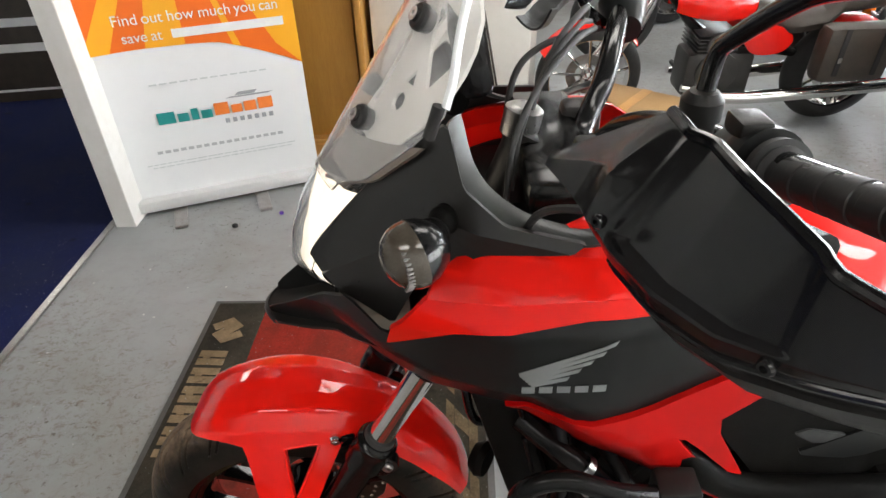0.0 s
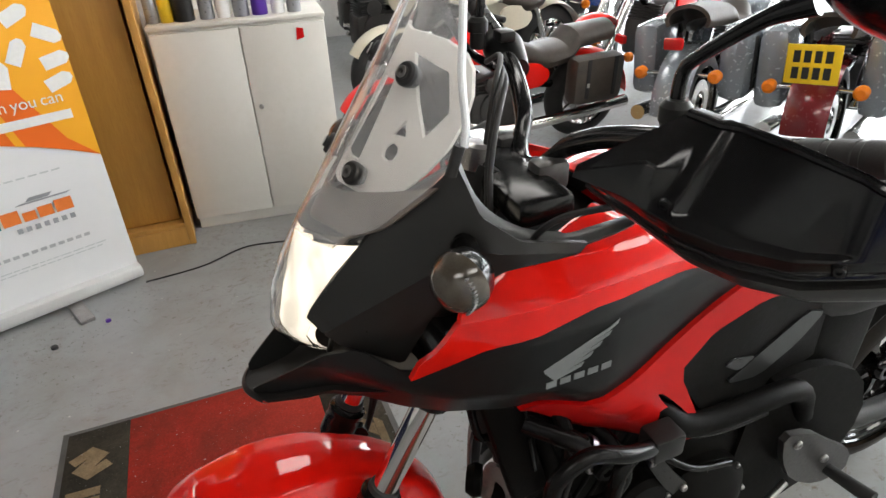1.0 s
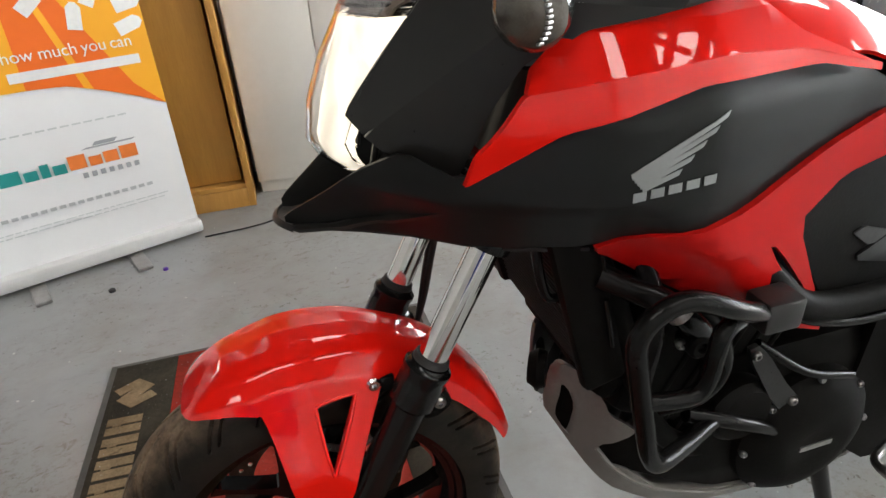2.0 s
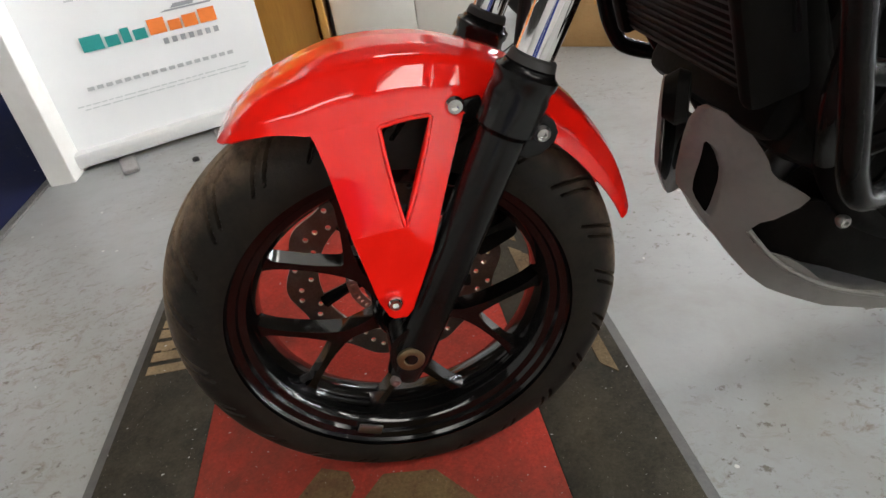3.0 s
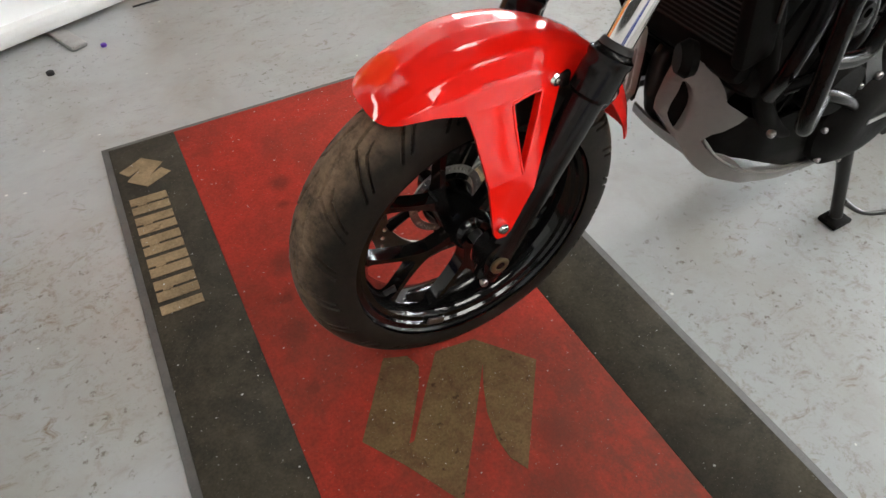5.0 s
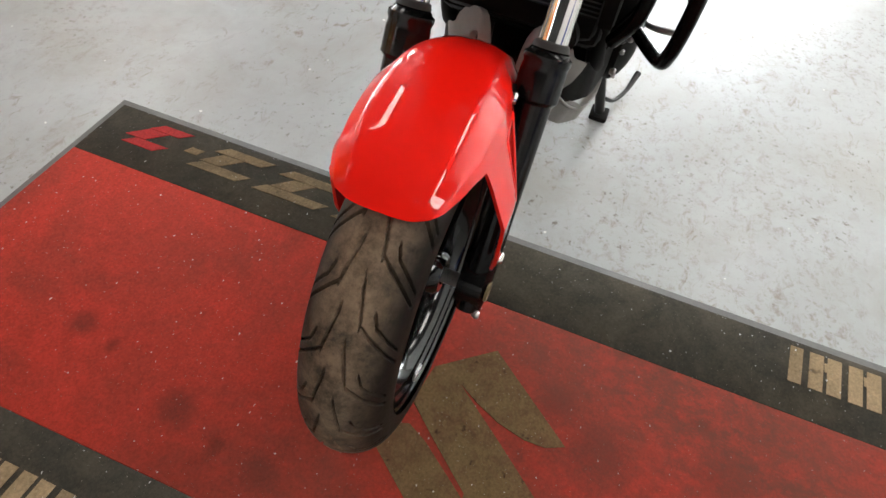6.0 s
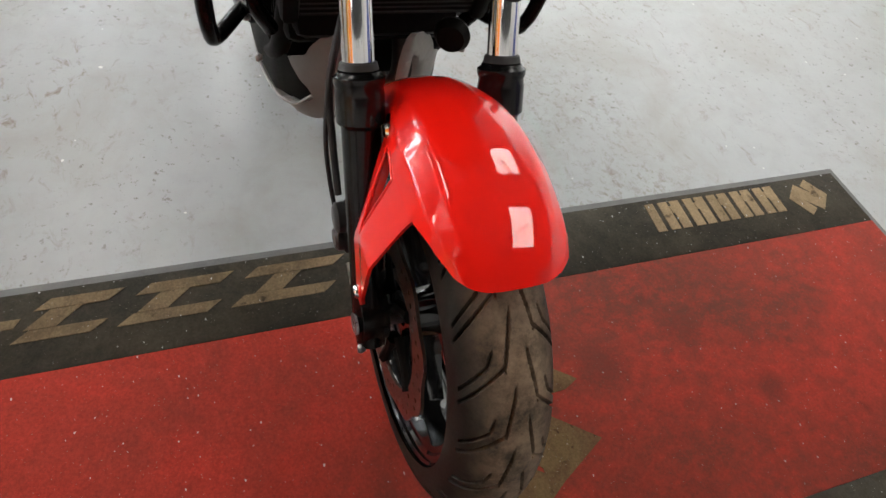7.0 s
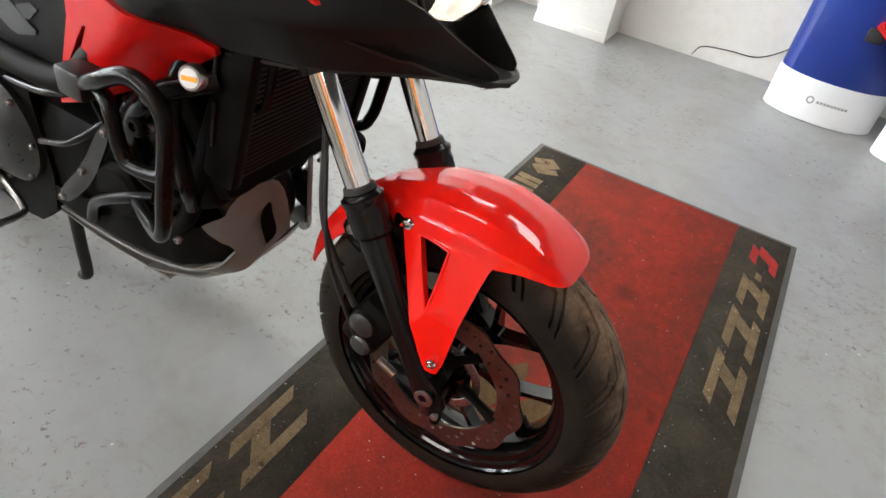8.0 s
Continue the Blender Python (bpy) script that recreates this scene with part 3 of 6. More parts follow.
    for a0, a1, top in ((0.025, 0.085, 0.455), (0.095, 0.14, 0.438), (0.148, 0.2, 0.445), (0.208, 0.27, 0.452)):
        bar(a0, a1, 0.402, top, PRINT_ORANGE)
    for k in range(7):
        bar(0.06 + 0.031 * k, 0.078 + 0.031 * k, 0.362, 0.382, PRINT_GREY)
    bar(0.08, 0.26, 0.468, 0.474, PRINT_GREY, 0.0075, 0.02)
    bar(0.12, 0.2, 0.476, 0.49, PRINT_GREY, 0.0075, 0.015)
    for k in range(12):
        a0 = -0.2 + 0.04 * k
        bar(a0, a0 + 0.03, 0.565, 0.571, PRINT_PALE)
    for k in range(17):
        a0 = -0.245 + 0.032 * k
        bar(a0, a0 + 0.022, 0.27, 0.283, PRINT_MID)
    for b, a0, a1 in ((0.222, -0.3, 0.34), (0.208, -0.28, 0.3)):
        k = a0
        while k < a1:
            step = rng.uniform(0.02, 0.05)
            bar(k, k + step - 0.006, b, b + 0.004, PRINT_PALE)
            k += step


banner()


# ---- wooden unit, cupboard and what stands by them ----
def wooden_unit():
    ob = empty("wooden_unit", pose(-0.133, 2.134, 0), "orange veneered wooden cupboard with a solid plinth", "cupboard")
    part("side", box((-0.03, 0.0, 0.0), (0.0, 0.44, 2.0), 0.002), WOOD_EDGE, ob)
    part("side", box((-0.86, 0.0, 0.0), (-0.83, 0.44, 2.0), 0.002), WOOD_EDGE, ob)
    part("plinth", box((-0.83, 0.004, 0.0), (-0.03, 0.03, 0.09), 0.002), WOOD_EDGE, ob)
    part("bottom", box((-0.83, 0.012, 0.09), (-0.03, 0.44, 0.112), 0.002), WOOD_EDGE, ob)
    part("door", box((-0.826, 0.055, 0.118), (-0.046, 0.075, 1.95), 0.002), WOOD, ob, "orange veneered door panel")
    part("back", box((-0.83, 0.425, 0.0), (-0.03, 0.438, 2.0)), WOOD, ob)
    part("top", box((-0.86, 0.0, 2.0), (0.0, 0.44, 2.03), 0.002), WOOD_EDGE, ob)


def steel_cupboard():
    ob = empty("steel_cupboard", pose(-0.11, 2.262, 0, 0, 0, -6.5), "cream white steel cupboard with two doors", "cupboard")
    part("body", box((0.0, 0.02, 0.06), (0.75, 0.37, 0.955), 0.004), CABINET, ob)
    part("plinth", box((0.008, 0.03, 0.0), (0.742, 0.36, 0.06)), CABINET, ob)
    for a, b in ((0.003, 0.371), (0.377, 0.747)):
        part("door", box((a, 0.0, 0.065), (b, 0.018, 0.94), 0.003), CABINET, ob)
    part("top", box((-0.004, -0.004, 0.956), (0.754, 0.37, 0.975), 0.004), CABINET, ob)
    part("lock", lathe([(-0.002, 0.011), (0.008, 0.011), (0.01, 0.008), (0.01, 0)], (0.408, 0.0, 0.585), (0, -1, 0), 16), STEEL, ob, "small steel lock")
    part("sticker", plate([(0.615, 0.865), (0.65, 0.875), (0.65, 0.915), (0.62, 0.92)], (), 0.001, lambda a, b, h: (a, -0.001 - h, b)), RED_LENS, ob, "torn red sticker", 0)


def spray_can(x, y, z, r, h, body_mat, cap_mat, label):
    ob = empty("spray_can", pose(x, y, z), label, "spray can", "cans on the cupboard")
    part("can_body", lathe([(0, 0), (0, r * 0.93), (0.004, r), (h * 0.78, r), (h * 0.8, r * 0.9), (h * 0.8, 0)], (0, 0, 0), (0, 0, 1), 20), body_mat, ob)
    part("cap", lathe([(h * 0.8, r * 0.88), (h * 0.98, r * 0.84), (h, r * 0.7), (h, 0)], (0, 0, 0), (0, 0, 1), 20), cap_mat, ob)


wooden_unit()
steel_cupboard()
for cx, r, h, b, c, lab in ((0.0, 0.028, 0.2, CAN_GREY, CAN_GREY, "tall grey spray can on the cupboard"), (0.06, 0.03, 0.22, CAN_YELLOW, CAN_YELLOW, "yellow spray can with a coloured label"),
                            (0.13, 0.045, 0.13, PLASTIC, PLASTIC, "squat black tub on the cupboard"), (0.225, 0.032, 0.2, CAN_GREY, SEAM, "grey spray can with a black cap"),
                            (0.295, 0.032, 0.19, PRINT_WHITE, CAN_GREY, "plain white metal spray can"), (0.37, 0.035, 0.2, CAN_GREY, PURPLE, "grey can with a purple cap"),
                            (0.45, 0.035, 0.18, PURPLE, PURPLE, "purple metal spray can"), (0.53, 0.03, 0.2, PRINT_WHITE, SEAM, "white spray can with a black cap"),
                            (0.6, 0.032, 0.21, CAN_GREY, CAN_GREY, "plain grey metal spray can")):
    spray_can(-0.075 + cx, 2.35 - 0.114 * cx, 0.975, r, h, b, c, lab)


def carton(x, y, z, sx, sy, sz, turn, label):
    ob = empty("carton", pose(x, y, z, 0, 0, turn), label, "box", "cartons")
    part("carton_body", box((-sx / 2, -sy / 2, 0), (sx / 2, sy / 2, sz), 0.004), CARD, ob)
    part("tape", box((-0.025, -sy / 2 - 0.001, sz * 0.6), (0.025, sy / 2 + 0.001, sz + 0.0015)), WOOD_EDGE, ob, "brown tape")


carton(1.12, 2.08, 0, 0.42, 0.34, 0.3, -38, "brown cardboard carton on the floor")
cable = part("floor_cable", tube([(-0.36, 1.86, 0.004), (-0.12, 1.89, 0.004), (0.08, 1.98, 0.004), (0.3, 1.95, 0.004), (0.5, 1.99, 0.004), (0.75, 2.3, 0.004)], 0.0035, 40, 8), RUBBER)
tagged(cable, "thin black cable lying on the floor", "cable")
for px, py, r in ((-0.68, 1.52, 0.012), (-0.5, 1.62, 0.01)):
    tagged(part("plastic_cap", lathe([(0, 0), (0, r), (r * 0.8, r), (r, r * 0.7), (r, 0)], (px, py, 0), (0, 0, 1), 16), PURPLE if r < 0.011 else SEAM), "small plastic cap on the floor", "cap", "caps on the floor")


# ---- along the south wall ----
def squash(bm, depth=0.55):
    bmesh.ops.scale(bm, vec=(1, depth, 1), verts=bm.verts[:])
    return bm


def counter(x, y, turn, nozzle):
    ob = empty("display_counter", pose(x, y, 0, 0, 0, turn), "curved blue display counter with a white foot band", "counter", "blue counters")
    r = 0.245
    prof = [(0, 0), (0, r - 0.004), (0.004, r), (0.93, r), (0.935, r + 0.012), (0.955, r + 0.012), (0.96, r), (0.96, 0)]
    part("front", squash(lathe(prof, (0, 0, 0), (0, 0, 1), 64)), BLUE, ob)
    part("band", squash(lathe([(0.003, r + 0.0005), (0.003, r + 0.004), (0.2, r + 0.004), (0.2, r + 0.0005)], (0, 0, 0), (0, 0, 1), 64, None, True)), VINYL, ob, "white wrapped band")
    for k in range(9):
        a = radians(84 + 3.6 * k)
        o = Vector((math.cos(a), math.sin(a), 0)) * (r + 0.0065)
        s = Vector((math.sin(a), -math.cos(a), 0))
        part("printed_bar", squash(plate([(-0.006, 0), (0.006, 0), (0.006, 0.012), (-0.006, 0.012)], (), 0.001, lay(o + Vector((0, 0, 0.1)), s, (0, 0, 1)))), PRINT_GREY, ob, "", 0)
    a = radians(76)
    o = Vector((math.cos(a), math.sin(a), 0)) * (r + 0.0055) + Vector((0, 0, 0.107))
    part("round_mark", squash(lathe([(0, 0.018), (0.0015, 0.018), (0.0015, 0.011), (0, 0.011)], o, (math.cos(a), math.sin(a), 0), 24, None, True)), PRINT_GREY, ob)
    if nozzle:
        p = Vector((-0.1, 0.155, 0.47))
        part("nozzle", tube([p + Vector((0.06, 0, 0.035)), p, p + Vector((-0.09, 0.0, -0.05)), p + Vector((-0.2, -0.04, -0.06))], [0.026, 0.032, 0.02, 0.012], 24, 12), RED_LENS, ob, "red hose nozzle clipped to the front")
        part("clip", box((p.x + 0.02, p.y - 0.03, p.z - 0.05), (p.x + 0.09, p.y + 0.015, p.z + 0.005), 0.008), SEAM, ob, "black clip")
        part("clip", box((p.x - 0.06, p.y - 0.03, p.z + 0.02), (p.x + 0.02, p.y + 0.012, p.z + 0.075), 0.008), SEAM, ob, "black clip")


counter(-0.585, -2.69, 0, True)
counter(-1.09, -2.5, 8, False)
crate = empty("white_box", pose(0.753, -2.825, 0), "plain white boxed casing against the wall", "casing")
part("casing_body", box((-0.215, -0.14, 0.0), (0.215, 0.115, 1.1), 0.006), WALL, crate)
part("skirting", box((-0.217, 0.113, 0.0), (0.217, 0.121, 0.05), 0.002), WALL, crate)
crate2 = empty("white_box", pose(1.45, -2.81, 0), "low white boxed casing against the wall", "casing")
part("casing_body", box((-0.21, -0.155, 0.0), (0.21, 0.12, 0.5), 0.006), WALL, crate2)
wire = part("wall_cable", tube([(0.1, -2.955, 0.015), (0.06, -2.96, 0.07), (-0.08, -2.96, 0.09), (-0.22, -2.96, 0.1), (-0.33, -2.96, 0.17), (-0.42, -2.96, 0.28)], 0.003, 30, 6), RUBBER)
tagged(wire, "thin grey cable looped along the white wall", "cable")

# ---- the carpeted side ----
board = empty("poster_board", pose(-2.72, 3.05, 0.006, -6, 0, 8), "dark printed poster board with a white outline", "poster")
part("panel", box((-0.8, 0, 0), (0.8, 0.02, 1.1), 0.003), LEATHER, board)
for lo, hi in (((-0.72, -0.003, 0.06), (0.72, -0.0005, 0.075)), ((-0.72, -0.003, 1.0), (0.72, -0.0005, 1.015)), ((-0.72, -0.003, 0.076), (-0.705, -0.0005, 0.999)), ((0.705, -0.003, 0.076), (0.72, -0.0005, 0.999))):
    part("outline", box(lo, hi), PRINT_WHITE, board)
for k, (a, b) in enumerate(((0.2, 0.3), (0.1, 0.45))):
    part("printed_bar", box((-0.1 + a, -0.003, b), (0.5, -0.0005, b + 0.05)), PRINT_WHITE, board)


# ---- the motorcycle ----
# Local axes: x to its tail, y to its right, z up, from the front tyre's foot.
HUB = Vector((-0.025, 0, 0.306))
BIKE = empty("motorcycle", pose(0, 0.018, 0, 1.49), "red and black adventure motorcycle parked on the mat", "motorcycle")


def mirrored(fn):
    """Calls fn(side) for the left, -1, and the right, 1."""
    return [fn(s) for s in (-1, 1)]


def interp(x, xs, ys):
    return float(np.interp(x, xs, ys))


def ease(x, a, b):
    k = max(0.0, min(1.0, (x - a) / (b - a)))
    return k * k * (3 - 2 * k)


def half_width(x, z):
    """The fairing's half width along its length, drawn in above and below."""
    a = interp(x, (0, 0.08, 0.12, 0.17, 0.22, 0.3, 0.4, 0.5, 0.6, 0.7, 1.0, 1.4), (0.09, 0.14, 0.18, 0.225, 0.262, 0.295, 0.305, 0.288, 0.274, 0.265, 0.22, 0.15))
    low = interp(x, (0, 0.33, 0.45, 0.6, 0.8), (0.9, 0.9, 0.8, 0.65, 0.6))
    return a - 0.5 * max(0.0, z - 0.98) - 0.9 * max(0.0, z - 1.06) - 0.7 * max(0.0, low - z)


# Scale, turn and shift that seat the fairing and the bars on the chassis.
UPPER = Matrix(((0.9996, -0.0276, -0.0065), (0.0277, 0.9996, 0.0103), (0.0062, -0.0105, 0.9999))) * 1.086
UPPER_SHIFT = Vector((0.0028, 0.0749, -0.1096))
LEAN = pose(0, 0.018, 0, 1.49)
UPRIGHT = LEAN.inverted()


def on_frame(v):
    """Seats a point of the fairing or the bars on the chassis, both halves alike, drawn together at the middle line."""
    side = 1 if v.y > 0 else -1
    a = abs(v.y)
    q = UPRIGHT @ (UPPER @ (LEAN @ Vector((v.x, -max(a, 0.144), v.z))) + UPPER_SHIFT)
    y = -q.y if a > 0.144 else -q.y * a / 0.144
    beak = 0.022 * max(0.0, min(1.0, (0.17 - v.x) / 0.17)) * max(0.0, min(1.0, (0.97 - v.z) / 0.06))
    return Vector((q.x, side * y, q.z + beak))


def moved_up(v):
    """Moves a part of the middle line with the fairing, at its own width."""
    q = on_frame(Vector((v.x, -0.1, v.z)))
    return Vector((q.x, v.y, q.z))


def cowl_half(x, z):
    """The half width of the headlight cowl: a front plane and a rear plane that meet in an edge."""
    return min(0.8 * x - 0.265 * z + 0.321, 0.216 * x - 0.256 * z + 0.467)


def side_panel(name, outline, mat, lift, t=0.004, holes=(), label="", cut=0.2, times=1, smooth=50):
    rise = lift if callable(lift) else lambda a, b: lift

    def make(s):
        bm = plate(soften(outline, times, cut), [soften(h) for h in holes], t, lambda a, b, h: (a, s * (half_width(a, b) + rise(a, b) - h), b + 0.0075), 0.022)
        return part(name, bm, mat, BIKE, label, smooth)
    return mirrored(make)


def wheel(centre, radius, half, rim_r, spokes, name, label, fine=(1080, 150)):
    """A cast wheel: rim with drop centre, Y spokes, hub, and a grooved tyre."""
    k = rim_r / 0.231
    prof = [(-0.053, 0.224), (-0.053, 0.231), (-0.049, 0.232), (-0.046, 0.22), (-0.03, 0.212), (0.03, 0.212), (0.046, 0.22), (0.049, 0.232), (0.053, 0.231), (0.053, 0.224), (0.049, 0.221), (0.047, 0.212), (0.042, 0.209), (0.04, 0.2), (0.03, 0.192), (0.012, 0.188), (-0.012, 0.188), (-0.03, 0.192), (-0.04, 0.2), (-0.042, 0.209), (-0.047, 0.212), (-0.049, 0.221)]
    rim = part(name, lathe([(y * half / 0.06, r * k) for y, r in prof], centre, (0, 1, 0), 128, None, True), RIM_BLACK, BIKE, label)

    def arm(a0):
        def at(r, deg):
            a = radians(a0 + deg)
            return (centre.x + r * math.cos(a), centre.z + r * math.sin(a))
        def line(r, mid, half):
            """One side of an arm at a radius: half its breadth off its middle line."""
            return at(r, mid + math.degrees(half / r))
        left = [(0.032, 0, -0.014), (0.05, 0, -0.0085), (0.08, 0, -0.007), (0.095, -3, -0.0075), (0.115, -8, -0.006), (0.14, -13, -0.0052), (0.168, -17.2, -0.0054), (0.182, -19, -0.0075), (0.193, -19.6, -0.013)]
        back = [(0.193, -19.6, 0.011), (0.182, -19, 0.006), (0.168, -17.2, 0.0048), (0.14, -13, 0.0048), (0.118, -7.5, 0.0055)]
        half = [line(r * k if r > 0.15 else r, m, h) for r, m, h in left + back] + [at(0.108, 0)]
        other = [line(r * k if r > 0.15 else r, -m, -h) for r, m, h in left + back]
        out = half + other[::-1]
        return plate(soften(out, 1, 0.2), (), 0.028, lambda a, b, h: (a, h - 0.024 - 0.006 * (1 - math.hypot(a - centre.x, b - centre.z) / 0.2), b), 0, 0.0046)
    for i in range(spokes):
        part("spoke", arm(268 + 360 / spokes * i), RIM_BLACK, rim)
    part("hub", lathe([(-0.05, 0.018), (-0.05, 0.03), (-0.045, 0.034), (-0.03, 0.04), (0.03, 0.04), (0.045, 0.05), (0.052, 0.05), (0.052, 0.018)], centre, (0, 1, 0), 48), RIM_BLACK, rim)

    nu, nv = fine

    def groove(c, w):
        """Depth of the tread pattern at an arc length c round the tyre and w across it."""
        pitch, deep, a = 2 * math.pi * radius / 22, 0.0, abs(w)
        shift = 0.5 * pitch if w > 0 else 0.0
        for start, knee, end, run, sweep, off, half in ((0.007, 0.02, 0.084, 0.062, 0.056, 0.0, 0.0023), (0.032, 0.04, 0.082, 0.02, 0.036, 0.47, 0.0021)):
            if start < a < end:
                slope = run / (knee - start) if a < knee else sweep / (end - knee)
                line = off * pitch + (run * (a - start) / (knee - start) if a < knee else run + slope * (a - knee))
                d = abs((c + shift - line + pitch / 2) % pitch - pitch / 2) / math.sqrt(1 + slope * slope)
                deep = max(deep, min(1.0, (half - d) / 0.001) * min(1.0, (a - start) / 0.002, (end - a) / 0.003))
        return 0.006 * max(0.0, deep)

    span = radians(100)

    def skin(u, v):
        th, ph = 2 * math.pi * u, span * (2 * v - 1)
        q = abs(math.cos(ph)) ** 0.92 * (1 if math.cos(ph) > 0 else -1)
        r = radius - 0.066 + 0.066 * q
        w = ph * 0.064
        g = groove(th * radius, w) if abs(w) < 0.09 else 0.0
        y = half * math.sin(ph)
        n = Vector((math.cos(th) * math.cos(ph), math.sin(ph), math.sin(th) * math.cos(ph)))
        return Vector((centre.x + r * math.cos(th), centre.y + y, centre.z + r * math.sin(th))) - g * n
    tyre = grid(skin, nu, nv, True)
    return rim, tyre


TYRE = material("tyre_rubber", (0.0065, 0.0063, 0.006), 0.52, 0, (0.011, 0.0103, 0.009), 22, 0.6, 0.25, 350, specular=0.1)


def dust_tyre():
    """Brown dust trodden into the crown of the tread."""
    nt = TYRE.node_tree
    bsdf = nt.nodes["Principled BSDF"]
    base = bsdf.inputs["Base Color"].links[0].from_socket
    co = nt.nodes.new("ShaderNodeTexCoord")
    sep = nt.nodes.new("ShaderNodeSeparateXYZ")
    nt.links.new(co.outputs["Object"], sep.inputs[0])
    wide = nt.nodes.new("ShaderNodeMath")
    wide.operation = "ABSOLUTE"
    nt.links.new(sep.outputs[1], wide.inputs[0])
    band = _ramp(nt, wide.outputs[0], 0.02, 0.057, (1, 1, 1), (0.05, 0.05, 0.05))
    cloud = _ramp(nt, _noise(nt, co.outputs["Object"], 24, 9, 0.78), 0.36, 0.6, (0.22, 0.22, 0.22), (1, 1, 1))
    fac = _mix(nt, 1.0, band, cloud, "MULTIPLY")
    nt.links.new(_mix(nt, fac, base, (0.235, 0.163, 0.108)), bsdf.inputs["Base Color"])


dust_tyre()


def front_wheel():
    rim, tyre = wheel(HUB, 0.3055, 0.0645, 0.233, 5, "front_wheel", "black cast wheel with split spokes")
    part("tyre", tyre, TYRE, rim, "dusty grooved black tyre", 40)
    # the wavy drilled disc on the right
    y = 0.066
    outer, n = [], 180
    for i in range(n):
        a = 2 * math.pi * i / n
        r = 0.156 + 0.0045 * math.cos(10 * a)
        outer.append((HUB.x + r * math.cos(a), HUB.z + r * math.sin(a)))
    holes = [[(HUB.x + 0.112 * math.cos(-2 * math.pi * i / 72), HUB.z + 0.112 * math.sin(-2 * math.pi * i / 72)) for i in range(72)]]
    for i in range(50):
        a, r = 2 * math.pi * i / 50, (0.123, 0.134, 0.145)[i % 3] if i % 5 else 0.14
        cx, cz = HUB.x + r * math.cos(a), HUB.z + r * math.sin(a)
        holes.append([(cx + 0.0042 * math.cos(-math.pi * j / 4), cz + 0.0042 * math.sin(-math.pi * j / 4)) for j in range(8)])
    disc = part("brake_disc", plate(outer, holes, 0.005, lambda a, b, h: (a, y + h, b)), ROTOR, rim, "drilled wavy brake disc", 30)
    ring = [(HUB.x + 0.073 * math.cos(2 * math.pi * i / 90), HUB.z + 0.073 * math.sin(2 * math.pi * i / 90)) for i in range(90)]
    slots = [[(HUB.x + 0.058 * math.cos(-2 * math.pi * i / 60), HUB.z + 0.058 * math.sin(-2 * math.pi * i / 60)) for i in range(60)]]
    for i in range(48):
        a = 2 * math.pi * i / 48
        slots.append([(HUB.x + r * math.cos(a + d), HUB.z + r * math.sin(a + d)) for r, d in ((0.063, -0.02), (0.063, 0.02), (0.069, 0.02), (0.069, -0.02))][::-1])
    part("sensor_ring", plate(ring, slots, 0.003, lambda a, b, h: (a, y - 0.012 + h, b)), STEEL, rim, "slotted steel sensor ring", 30)
    for i in range(5):
        a = radians(30 + 72 * i)
        p0, p1 = HUB + Vector((0.04 * math.cos(a), y - 0.002, 0.04 * math.sin(a))), HUB + Vector((0.116 * math.cos(a + 0.35), y + 0.002, 0.116 * math.sin(a + 0.35)))
        part("disc_carrier", tube([p0, (p0 + p1) / 2, p1], [0.012, 0.008, 0.011], 8, 8), ENGINE, rim)
    a = radians(211)
    p = HUB + Vector((0.197 * math.cos(a), -0.012, 0.197 * math.sin(a)))
    d = Vector((-math.cos(a), -0.25, -math.sin(a))).normalized()
    part("valve", tube([p, p + 0.016 * d, p + 0.03 * d], [0.006, 0.005, 0.0065], curve=False), RUBBER, rim)
    part("wheel_weight", box((-0.018, -0.056, -0.008), (0.018, -0.05, 0.008), 0.003, None, Matrix.Translation(HUB + Vector((0.205 * math.cos(radians(246)), 0, 0.205 * math.sin(radians(246))))) @ Euler((0, radians(-156), 0)).to_matrix().to_4x4()), STEEL, rim)


front_wheel()

FOOT, CAP = Vector((-0.029, 0, 0.283)), Vector((0.147, 0, 0.622))
RAKE = (CAP - FOOT).normalized()


